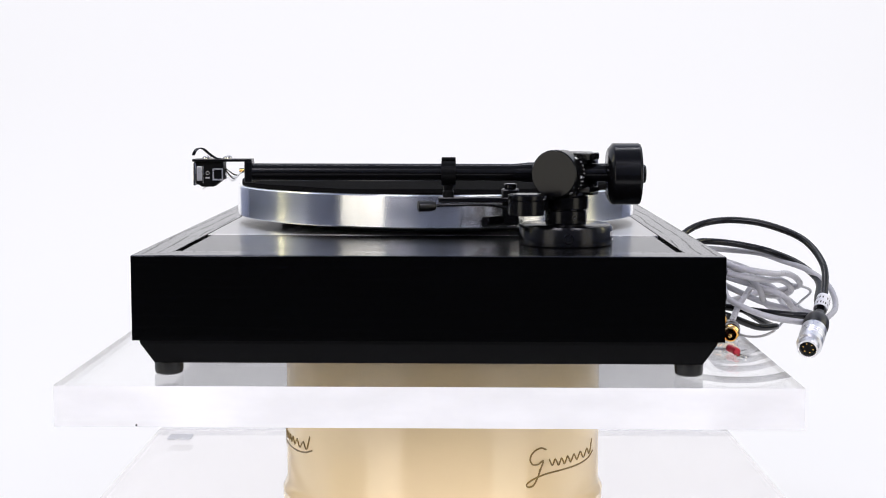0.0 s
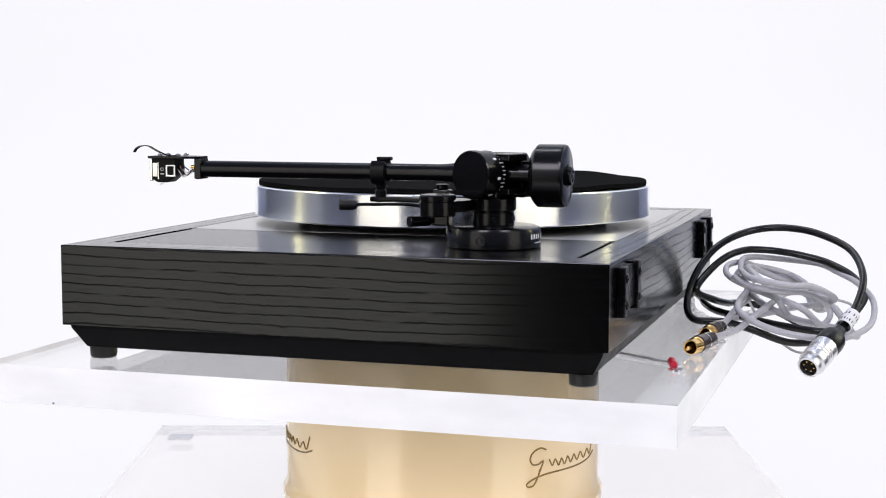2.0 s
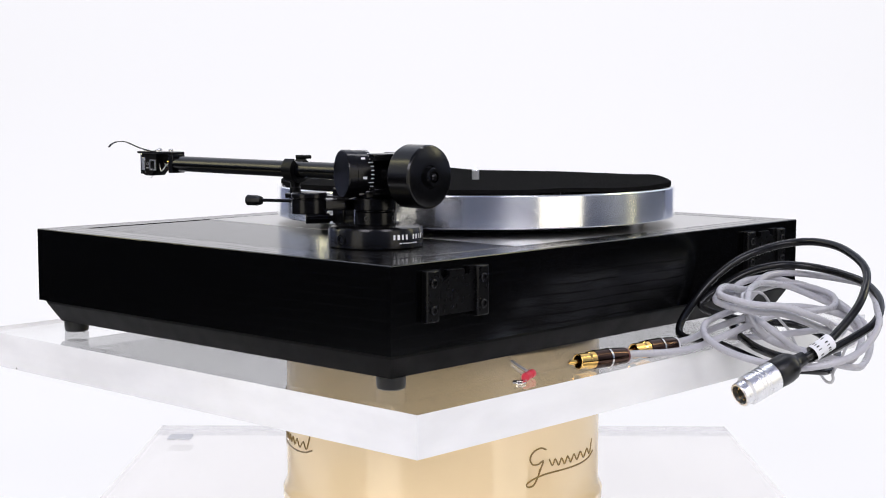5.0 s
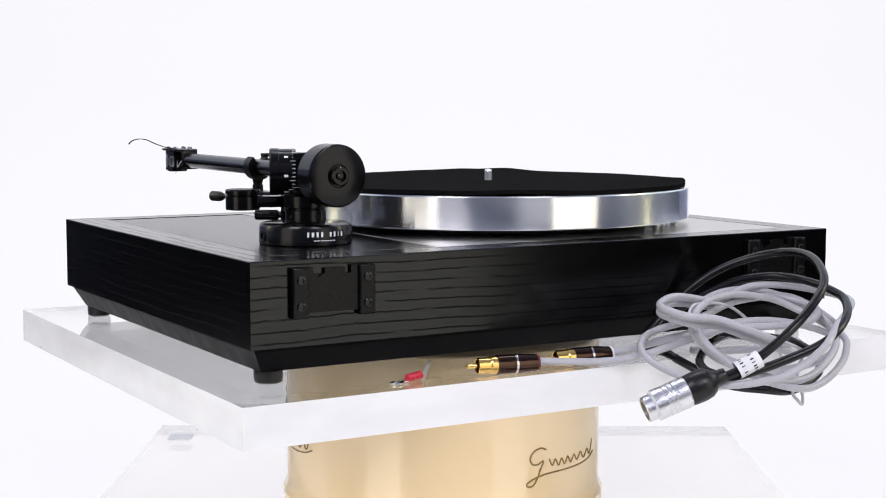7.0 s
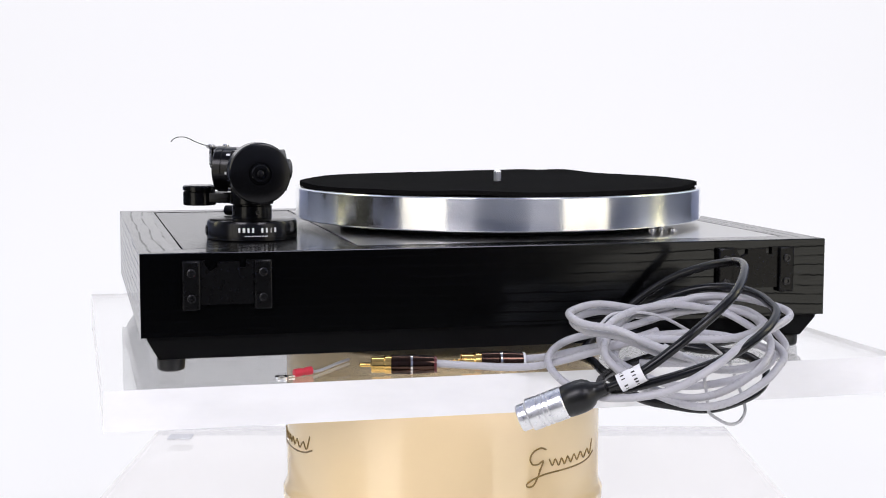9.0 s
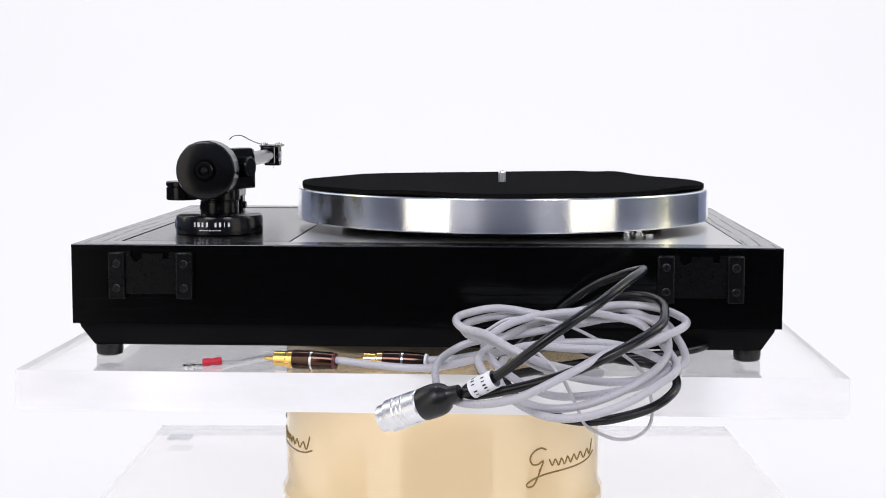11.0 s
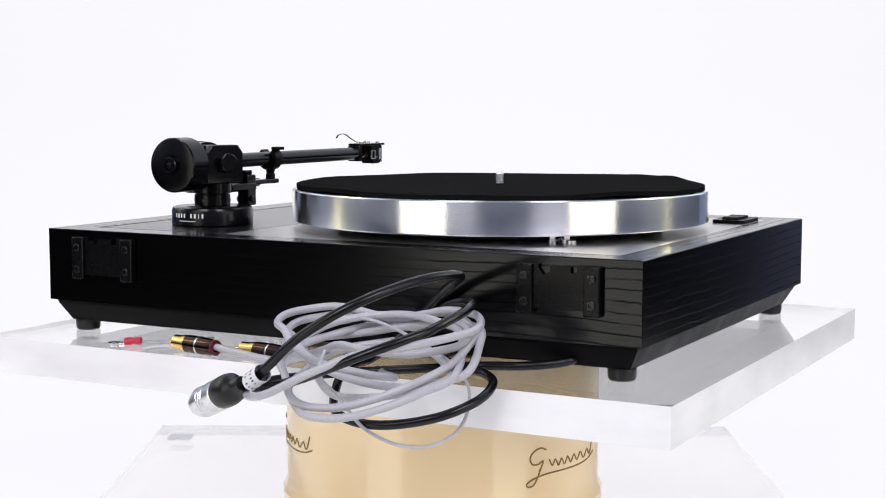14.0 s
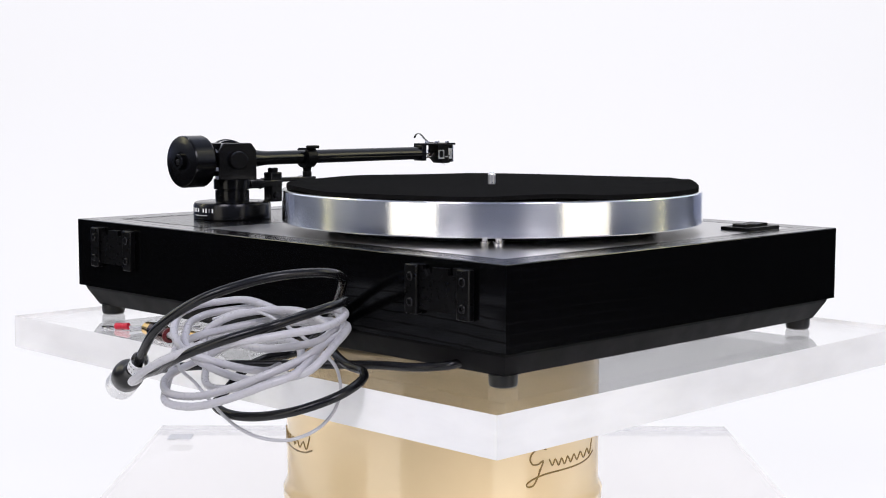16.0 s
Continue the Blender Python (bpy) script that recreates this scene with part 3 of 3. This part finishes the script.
# arm rest clip on its bracket
arc = [radians(-235 + 290 * j / 26) for j in range(27)]
clip = extrude([(AX + 0.0086 * cos(a), AZ + 0.0086 * sin(a)) for a in arc] + [(AX + 0.0055 * cos(a), AZ + 0.0055 * sin(a)) for a in arc[::-1]], 0.0068, 0.0158, "y")
box(AX - 0.0105, AX - 0.0040, 0.0068, 0.0158, AZ + 0.0068, AZ + 0.0092, 0.0006, bm=clip)
rest = part("rest_clip", clip, DULLBLACK, player, "black arm rest clip round the tube", 0.5)
part("clip_stem", lathe([(0, TOP + 0.0260), (0.0036, TOP + 0.0260), (0.0036, TOP + 0.0330), (0.0030, TOP + 0.0340), (0.0040, TOP + 0.0385), (0, TOP + 0.0385)], (AX, 0.0112, 0), n=24), DULLBLACK, rest)
part("rest_bar", box(AX - 0.0040, AX + 0.0040, 0.0050, 0.0560, TOP + 0.0262, TOP + 0.0296, 0.0008), ARMBLACK, rest, "black rest bar")

# cueing lever and its housing
cue = part("cue_housing", lathe([(0, 0.0205), (0.0104, 0.0205), (0.0110, 0.0211), (0.0110, 0.0292), (0.0102, 0.0297), (0.0102, 0.0302), (0.0112, 0.0306), (0.0112, 0.0328), (0.0104, 0.0336), (0, 0.0336)], (0.1772, 0.0592, TOP), n=40), ARMBLACK, player, "round black cueing housing", 0.4)
part("cue_bracket", extrude([(0.1780, 0.0500), (0.1820, 0.0640), (0.1600, 0.0740), (0.1420, 0.0720), (0.1380, 0.0600), (0.1560, 0.0600)], TOP + 0.0222, TOP + 0.0292, "z", 0.0010), ARMBLACK, cue)
part("cue_rod", tube(spline([(0.1545, 0.0520, TOP + 0.0215), (0.1590, 0.0370, TOP + 0.0255), (0.1650, 0.0140, TOP + 0.0258), (0.1690, 0.0000, TOP + 0.0256)], 6), 0.0011, 10), ARMBLACK, cue, "thin black cueing rod", 1.2)
m = Matrix.Translation((0.1709, -0.0072, TOP + 0.0254)) @ Vector((-0.0103, 0.0380, 0.0)).to_track_quat("Z", "Y").to_matrix().to_4x4()
bm = lathe([(0, 0), (0.0029, 0), (0.0034, 0.0005), (0.0034, 0.0076), (0.0026, 0.0108), (0.0013, 0.0116), (0, 0.0116)], (0, 0, 0), m.to_3x3().to_4x4(), 24)
bmesh.ops.translate(bm, vec=m.translation, verts=bm.verts)
part("cue_handle", bm, RUBBER, cue, "black rubber cueing handle")
post = part("lift_post", box(0.1350, 0.1445, 0.0450, 0.0560, TOP + 0.0115, TOP + 0.0345, 0.0010), ARMBLACK, player, "black lift post")
part("post_knob", disc(0.0040, 0.0345, 0.0378, 0.0007, (0.1398, 0.0505, TOP), "z", 24), ARMBLACK, post)
part("post_screw", disc(0.0026, 0.0, 0.0016, 0.0004, (0.1350, 0.0505, TOP + 0.0165), pose(0, 0, 0, 0, -90, 0), 16), DARKSTEEL, post)
part("post_arm", box(0.1345, 0.1470, 0.0450, 0.0760, TOP + 0.0232, TOP + 0.0285, 0.0008), ARMBLACK, post)
A, B = Vector((0.1575, 0.0340, TOP + 0.0148)), Vector((0.1385, 0.0490, TOP + 0.0148))
m = (B - A).to_track_quat("Z", "Y").to_matrix().to_4x4()
bm = lathe([(0, 0), (0.0028, 0), (0.0034, 0.0006), (0.0034, 0.0150), (0.0020, 0.0160), (0.0020, 0.0240), (0, 0.0240)], (0, 0, 0), m, 24)
bmesh.ops.translate(bm, vec=A, verts=bm.verts)
part("bias_weight", bm, ARMBLACK, player, "small black bias weight")

# hinge brackets on the back board


def hinge(cx):
    """A lid hinge bracket: two screwed tabs and a recessed notched plate between."""
    y = HY - 0.0002
    top, low = TOP - 0.0048, TOP - 0.0342
    back = part("hinge_bracket", extrude([(cx - 0.0175, low + 0.003), (cx + 0.0175, low + 0.003), (cx + 0.0175, top), (cx + 0.0130, top), (cx + 0.0130, top - 0.0025), (cx + 0.0100, top - 0.0065), (cx + 0.0055, top - 0.004), (cx + 0.0055, top - 0.001), (cx - 0.0075, top - 0.001), (cx - 0.0075, top - 0.0045), (cx - 0.0115, top - 0.0045), (cx - 0.0115, top), (cx - 0.0175, top)], y, y + 0.0026, "y"), HINGE, player, "black moulded lid hinge bracket", 0.3)
    for s in (-1, 1):
        x = cx + s * 0.0214
        part("hinge_tab", box(x - 0.0052, x + 0.0052, y, y + 0.0048, low, top, 0.0009), HINGE, back)
        for z in (TOP - 0.0119, TOP - 0.0272):
            part("hinge_screw", lathe([(0.0026, 0.0), (0.0026, 0.0007), (0.0021, 0.0010), (0.0014, 0.0010), (0.0012, 0.0002), (0, 0.0002)], (x, y + 0.0048, z), pose(0, 0, 0, -90, 0, 0), 18), DARKSTEEL, back, "socket head screw")


hinge(0.1714)
hinge(-0.1717)

# switch panel and suspension nuts on the steel plate
switch = part("switch_panel", extrude(rounded(-0.1985, -0.1745, -0.1390, -0.0990, 0.002), TOP - 0.0001, TOP + 0.0024, "z", 0.0005), DULLBLACK, player, "black switch panel", 0.3)
part("rocker", extrude([(-0.1330, 0.0023), (-0.1060, 0.0023), (-0.1065, 0.0042), (-0.1110, 0.0046), (-0.1195, 0.0034), (-0.1280, 0.0046), (-0.1325, 0.0042)], -0.1920, -0.1800, "x", 0.0004), DULLBLACK, switch, "black rocker switch", 0.3)
bpy.data.objects["rocker"].location.z = TOP
for dx, dy, h in ((0.0, 0.0, 0.0050), (0.0085, 0.0035, 0.0050), (-0.0060, 0.0065, 0.0022), (0.0060, -0.0075, 0.0022)):
    part("suspension_nut", lathe([(0, -0.0001), (0.0034, -0.0001), (0.0034, 0.0018), (0.0022, 0.0020), (0.0022, h - 0.0004), (0.0018, h), (0, h)], (-0.1400 + dx, 0.0920 + dy, TOP), n=20), CHROME, player, "bright suspension nut")

# ---- cables on and over the back edge of the plate ----
# their space is the record player's


def at_edge(points, r):
    """Keeps a cable on top of the plate and clear of the plinth."""
    out = []
    for x, y, z in points:
        if y < 0.2175:
            z = max(z, r + 0.0002)
        out.append((x, max(y, HY + r + 0.0006), z))
    return out


UP = [(-0.0205, 0.2829, -0.0012), (-0.0363, 0.2920, 0.0066), (-0.0527, 0.2989, 0.0184), (-0.0751, 0.3026, 0.0362), (-0.1011, 0.2927, 0.0531), (-0.1197, 0.2681, 0.0632), (-0.1295, 0.2448, 0.0662), (-0.1310, 0.2240, 0.0648), (-0.1215, 0.2064, 0.0600), (-0.1057, 0.1928, 0.0516), (-0.0888, 0.1831, 0.0383), (-0.0729, 0.1780, 0.0231)]
SECOND = [(-0.0366, 0.2886, 0.0021), (-0.0670, 0.2971, 0.0102), (-0.0944, 0.3036, 0.0208), (-0.1196, 0.2939, 0.0316), (-0.1374, 0.2750, 0.0394), (-0.1417, 0.2568, 0.0437), (-0.1424, 0.2404, 0.0463), (-0.1394, 0.2257, 0.0478), (-0.1311, 0.2123, 0.0480), (-0.1140, 0.2003, 0.0443), (-0.0954, 0.1897, 0.0350), (-0.0773, 0.1822, 0.0219)]
LOWER = [(-0.0490, 0.1870, 0.0034), (-0.0494, 0.2060, 0.0032), (-0.0514, 0.2250, -0.0016), (-0.0629, 0.2498, -0.0116), (-0.0789, 0.2671, -0.0137), (-0.0969, 0.2690, -0.0161), (-0.1164, 0.2637, -0.0149), (-0.1376, 0.2546, -0.0098), (-0.1510, 0.2371, -0.0026), (-0.1497, 0.2174, 0.0034), (-0.1363, 0.2034, 0.0056), (-0.1188, 0.2009, 0.0076)]
black_cable = thing("black_cable", "coiled black cable with a silver round multi-pin plug", "cable")
MOVERS.append((black_cable, PLAYER))
RB = 0.0027
path = UP + [(-0.0560, 0.1790, 0.0095)] + LOWER + [(-0.0960, 0.1930, 0.0130)] + SECOND[::-1] + [(-0.0300, 0.2740, 0.0022), (-0.0420, 0.2500, 0.0030), (-0.0640, 0.2260, 0.0036), (-0.0980, 0.1960, 0.0040), (-0.1250, 0.1830, 0.0056), (-0.1480, 0.1775, 0.0066)]
part("cord", tube(spline(at_edge(path, RB) + [(-0.1630, 0.1715, 0.0080), (-0.1735, 0.1690, 0.0100), (-0.1772, 0.1640, 0.0115), (-0.1780, 0.1520, 0.0120)], 7), RB, 14), BLACKPVC, black_cable, "", 1.2)

# plug: its axis runs along its own z from the pin face back to the cord
FACE, BACK = Vector((0.0172, 0.2708, -0.0157)), Vector((-0.0237, 0.2879, 0.0025))
AIMED = Matrix.Translation(FACE) @ (BACK - FACE).to_track_quat("Z", "Y").to_matrix().to_4x4()
bm = lathe([(0.0062, 0.0035), (0.0062, 0.0), (0.0074, 0.0), (0.0078, 0.0006), (0.0078, 0.0052), (0.0086, 0.0058), (0.0094, 0.0064), (0.0094, 0.0120), (0.0090, 0.0124), (0.0090, 0.0132), (0.0094, 0.0136), (0.0094, 0.0150), (0.0090, 0.0154), (0.0090, 0.0160), (0.0094, 0.0164), (0.0094, 0.0178), (0.0090, 0.0182), (0.0090, 0.0188), (0.0094, 0.0192), (0.0094, 0.0268), (0.0088, 0.0276), (0, 0.0276)], (0, 0, 0), "z", 48)
plug = part("plug_shell", bm, SILVER, black_cable, "ribbed satin nickel plug shell", 0.3)
plug.matrix_local = AIMED
part("plug_insert", disc(0.0061, 0.0028, 0.0040, 0.0002, n=32), DULLBLACK, plug, "black insulating insert")
for k in range(6):
    a = radians(60 * k + 15)
    part("pin", lathe([(0, 0.0012), (0.0005, 0.0014), (0.0006, 0.0040), (0, 0.0040)], (0.0036 * cos(a), 0.0036 * sin(a), 0), n=10), GOLD, plug, "gold contact pin")
part("plug_boot", lathe([(0, 0.0268), (0.0086, 0.0270), (0.0092, 0.0282), (0.0095, 0.0320), (0.0095, 0.0365), (0.0089, 0.0405), (0.0074, 0.0432), (0.0056, 0.0450), (0.0047, 0.0470), (0.0042, 0.0520), (0, 0.0525)], n=36), RUBBER, plug, "black rubber strain boot", 0.6)

# paper sleeve that binds the cord, with unreadable print as bars
A, B = Vector((-0.0345, 0.2915, 0.0060)), Vector((-0.0500, 0.2985, 0.0150))
sleeve = part("paper_sleeve", lathe([(0.0050, 0.0), (0.0053, 0.0), (0.0053, 0.0150), (0.0050, 0.0150)], n=28), LABELWHITE, black_cable, "white paper label round the cord", 0.6)
sleeve.matrix_local = Matrix.Translation(A) @ (B - A).to_track_quat("Z", "Y").to_matrix().to_4x4()
bars = bmesh.new()
for ring, z in enumerate((0.0035, 0.0100)):
    for k in range(16):
        if k % 6 == 2 + 3 * ring:
            continue
        a = radians(22.5 * k + 7 * ring)
        own = box(0.0052, 0.00538, -0.0003 if k % 3 else -0.0006, 0.0003 if k % 4 else 0.0006, z - 0.0011, z + (0.0011 if k % 5 else 0.0006))
        merge(bars, own, pose(0, 0, 0, 0, 0, math.degrees(a)))
part("print_bars", bars, INK, sleeve, "small dark printed bars", 0)

# grey signal cables
LEAD_A = [(0.0520, 0.2091, 0.0068), (0.0298, 0.2128, 0.0051), (0.0102, 0.2170, 0.0041), (-0.0079, 0.2216, 0.0049), (-0.0245, 0.2273, 0.0089), (-0.0387, 0.2340, 0.0139), (-0.0524, 0.2409, 0.0186), (-0.0662, 0.2479, 0.0232)]
LEAD_B = [(-0.0020, 0.2089, 0.0070), (-0.0193, 0.2117, 0.0085), (-0.0344, 0.2137, 0.0115), (-0.0488, 0.2162, 0.0142), (-0.0625, 0.2196, 0.0167), (-0.0750, 0.2226, 0.0188), (-0.0874, 0.2254, 0.0215)]
FRONT = [(-0.0670, 0.2216, 0.0267), (-0.0345, 0.2188, 0.0208), (-0.0211, 0.2199, 0.0157), (-0.0122, 0.2310, 0.0099), (-0.0115, 0.2466, 0.0043), (-0.0156, 0.2667, 0.0001), (-0.0300, 0.2886, -0.0027), (-0.0562, 0.3082, 0.0038), (-0.0845, 0.3100, 0.0176), (-0.1079, 0.2979, 0.0280), (-0.1318, 0.2831, 0.0327), (-0.1500, 0.2678, 0.0370)]
OUTER = [(-0.0367, 0.2609, 0.0177), (-0.0460, 0.2735, 0.0057), (-0.0591, 0.2872, -0.0025), (-0.0764, 0.2993, -0.0074), (-0.0969, 0.2955, -0.0075), (-0.1181, 0.2889, -0.0015), (-0.1366, 0.2784, 0.0069), (-0.1485, 0.2609, 0.0153), (-0.1502, 0.2423, 0.0238), (-0.1430, 0.2251, 0.0323), (-0.1240, 0.2114, 0.0392), (-0.1023, 0.2023, 0.0384), (-0.0791, 0.2065, 0.0329), (-0.0532, 0.2304, 0.0264)]
CROSS = [(-0.0900, 0.2093, 0.0300), (-0.0532, 0.2135, 0.0354), (-0.0327, 0.2220, 0.0333), (-0.0272, 0.2347, 0.0315), (-0.0317, 0.2497, 0.0289), (-0.0454, 0.2626, 0.0274), (-0.0588, 0.2734, 0.0214), (-0.0774, 0.2779, 0.0140), (-0.0996, 0.2730, 0.0080), (-0.1205, 0.2667, 0.0063), (-0.1379, 0.2616, 0.0098), (-0.1535, 0.2571, 0.0159)]
INNER = [(-0.0523, 0.2538, 0.0082), (-0.0397, 0.2456, 0.0219), (-0.0486, 0.2367, 0.0311), (-0.0629, 0.2280, 0.0358), (-0.0795, 0.2213, 0.0381), (-0.0972, 0.2181, 0.0387), (-0.1155, 0.2197, 0.0364), (-0.1334, 0.2258, 0.0313), (-0.1431, 0.2416, 0.0221), (-0.1436, 0.2609, 0.0122), (-0.1192, 0.2779, 0.0041), (-0.0792, 0.2728, -0.0010)]
RG = 0.0023


def shifted(points, dx, dy, dz):
    return [(x + dx, y + dy, z + dz) for x, y, z in points]


grey_cable = thing("signal_cable", "coiled pale grey twin signal cable with gold phono plugs", "cable")
MOVERS.append((grey_cable, PLAYER))
path_a = LEAD_A + [(-0.0900, 0.2580, 0.0235), (-0.1200, 0.2600, 0.0240), (-0.1440, 0.2450, 0.0290), (-0.1350, 0.2220, 0.0350), (-0.1130, 0.2110, 0.0340)] + CROSS + [(-0.1510, 0.2380, 0.0270), (-0.1400, 0.2190, 0.0350), (-0.1020, 0.2130, 0.0330)] + FRONT + [(-0.1540, 0.2450, 0.0390), (-0.1400, 0.2200, 0.0420), (-0.1150, 0.2120, 0.0420)] + shifted(CROSS[:8], 0.0040, 0.0050, 0.0052) + [(-0.0950, 0.2680, 0.0120), (-0.1060, 0.2560, 0.0090), (-0.0960, 0.2400, 0.0060), (-0.0800, 0.2230, 0.0036), (-0.0700, 0.2080, 0.0030)]
path_b = LEAD_B + [(-0.1120, 0.2330, 0.0225), (-0.1330, 0.2470, 0.0190)] + INNER[9:] + INNER[:8] + OUTER[7::-1] + OUTER[:8:-1] + shifted(OUTER[8:1:-1], 0.0050, -0.0040, 0.0045) + [(-0.0480, 0.2560, 0.0080), (-0.0560, 0.2330, 0.0170), (-0.0860, 0.2190, 0.0230)]
part("lead", tube(spline(at_edge(path_a, RG), 6), RG, 12), GREYPVC, grey_cable, "", 1.2)
part("lead", tube(spline(at_edge(path_b, RG), 6), RG, 12), GREYPVC, grey_cable, "", 1.2)
loop = [(-0.0700, 0.2700, 0.0230), (-0.0818, 0.2947, 0.0150), (-0.0876, 0.2876, 0.0040), (-0.0924, 0.2806, -0.0069), (-0.0966, 0.2736, -0.0166), (-0.1053, 0.2693, -0.0229), (-0.1154, 0.2623, -0.0276), (-0.1262, 0.2524, -0.0288), (-0.1347, 0.2426, -0.0250), (-0.1378, 0.2330, -0.0191), (-0.1375, 0.2241, -0.0100), (-0.1339, 0.2190, 0.0019), (-0.1200, 0.2164, 0.0140), (-0.0850, 0.2260, 0.0330), (-0.0560, 0.2280, 0.0360), (-0.0400, 0.2400, 0.0300)]
part("thin_wire", tube(spline(at_edge(loop, 0.0010), 6), 0.0010, 8), WIRE, grey_cable, "thin pale grey wire", 1.2)


def slim(profile):
    return [(0.87 * r, h) for r, h in profile]


def phono_plug(tip, back, ring):
    """A gold-fronted phono plug lying on the plate; its own z runs from tip to cable."""
    tip, back = Vector(tip), Vector(back)
    m = Matrix.Translation(tip) @ (back - tip).to_track_quat("Z", "Y").to_matrix().to_4x4()
    shell = part("plug_barrel", lathe(slim([(0, 0.0195), (0.0062, 0.0195), (0.0067, 0.0200), (0.0067, 0.0300), (0.0064, 0.0303), (0.0064, 0.0307), (0.0067, 0.0310), (0.0066, 0.0350), (0.0060, 0.0440), (0.0058, 0.0452), (0, 0.0452)]), n=36), GUNMETAL, grey_cable, "dark polished plug barrel", 0.3)
    shell.matrix_local = m
    part("plug_collar", lathe(slim([(0.0045, 0.0130), (0.0045, 0.0078), (0.0050, 0.0075), (0.0055, 0.0078), (0.0055, 0.0150), (0.0062, 0.0160), (0.0062, 0.0196), (0, 0.0196)]), n=36), GOLD, shell, "gold-plated collar", 0.3)
    part("plug_pin", lathe(slim([(0, 0.0), (0.0012, 0.0008), (0.0016, 0.0020), (0.0016, 0.0140), (0, 0.0140)]), n=16), GOLD, shell, "gold centre pin", 0.5)
    part("band", lathe(slim([(0.0060, 0.0310), (0.0069, 0.0311), (0.0069, 0.0324), (0.0060, 0.0325)]), n=36), CHROME, shell, "bright ring", 0.3)
    part("colour_ring", lathe(slim([(0.0050, 0.0450), (0.0059, 0.0452), (0.0057, 0.0466), (0.0030, 0.0468)]), n=30), ring, shell, "coloured end ring", 0.3)


phono_plug((0.0964, 0.1999, 0.0061), (0.0500, 0.2097, 0.0061), DARKRED)
phono_plug((0.0415, 0.2028, 0.0061), (-0.0050, 0.2093, 0.0061), LABELWHITE)

# earth wire with its red crimped lug
earth = thing("earth_wire", "thin earth wire with a red crimped ring lug", "wire")
MOVERS.append((earth, PLAYER))
part("wire", tube(spline([(0.1260, 0.1952, 0.0028), (0.1190, 0.1890, 0.0014), (0.1110, 0.1780, 0.0014), (0.1030, 0.1660, 0.0014), (0.0940, 0.1540, 0.0014)], 6), 0.0009, 8), WIRE, earth, "", 1.2)
m = Matrix.Translation((0.1236, 0.1945, 0.0030)) @ (Vector((0.1350, 0.1978, 0.0022)) - Vector((0.1236, 0.1945, 0.0030))).to_track_quat("Z", "Y").to_matrix().to_4x4()
lug_sleeve = part("lug_sleeve", lathe([(0, 0), (0.0021, 0), (0.0025, 0.0004), (0.0025, 0.0040), (0.0021, 0.0046), (0.0021, 0.0066), (0.0025, 0.0072), (0.0025, 0.0112), (0.0021, 0.0118), (0, 0.0118)], n=20), REDPLASTIC, earth, "red vinyl sleeve", 0.4)
lug_sleeve.matrix_local = m
bm = lathe([(0.0021, 0.0004), (0.0042, 0.0004), (0.0042, 0.0013), (0.0021, 0.0013), (0.0021, 0.0004)], (0.1425, 0.2000, 0.0), n=24)
merge(bm, box(-0.004, 0.0042, -0.0013, 0.0013, 0.0005, 0.0013), pose(0.1368, 0.1984, 0, 0, 0, 16))
part("ring_lug", bm, CHROME, earth, "tinned ring lug", 0.4)

# ---- marks on the still stand ----


def on_drum(a, z, proud):
    """A place on the drum's wall, a degrees to the right of the camera's side."""
    return Vector(((R_DRUM + proud) * sin(radians(a)), -(R_DRUM + proud) * cos(radians(a)), z))


def script_mark(turned, up):
    """Flowing pen strokes in place of the maker's name: a long underline and a wave above it."""
    bm = bmesh.new()
    strokes = [
        [(71.5, 0.0905), (66, 0.0845), (58, 0.0795), (49, 0.0752), (41, 0.0712), (36, 0.0672), (33, 0.0635), (32.2, 0.0612), (33.4, 0.0604), (35.2, 0.0622), (36.6, 0.0670), (38.2, 0.0740)],
        [(40.5, 0.0880), (38.0, 0.0885), (35.0, 0.0850), (33.6, 0.0800), (34.6, 0.0765), (37.0, 0.0770), (39.2, 0.0800), (38.6, 0.0760), (37.4, 0.0720)],
        [(42.0, 0.0815), (43.5, 0.0775), (45.0, 0.0820), (46.6, 0.0782), (48.2, 0.0832), (49.8, 0.0795), (51.6, 0.0850), (53.4, 0.0812), (55.4, 0.0868), (57.4, 0.0830), (59.8, 0.0890), (62.2, 0.0850), (65.2, 0.0915), (67.5, 0.0880), (70.0, 0.0990)],
    ]
    for s in strokes:
        chain = spline([(*q, 0) for q in s], 5)
        tube([on_drum(29.5 + (q[0] - 32.2) * 0.987 + turned, q[1] + 0.0067 - 0.000465 * q[0] + up, 0.0001) for q in chain], 0.00062, 6, bm=bm)
    return part("gold_script", bm, GILT, drum, "dark gold flowing printed script", 1.2)


script_mark(0, 0)
script_mark(-120.3, 0.006)
sticker = part("sticker", box(-0.2360, -0.2160, 0.1585, 0.1795, 0.0242, 0.0246), GREYTAG, base_plate, "small grey adhesive patch", 0)


# ---- motion of all that turns with the plate ----
def motions():
    for ob, base in MOVERS:
        walk(ob, [(0.5 * k, pose(0, 0, 0, 0, 0, turn(0.5 * k)) @ base) for k in range(33)])


motions()
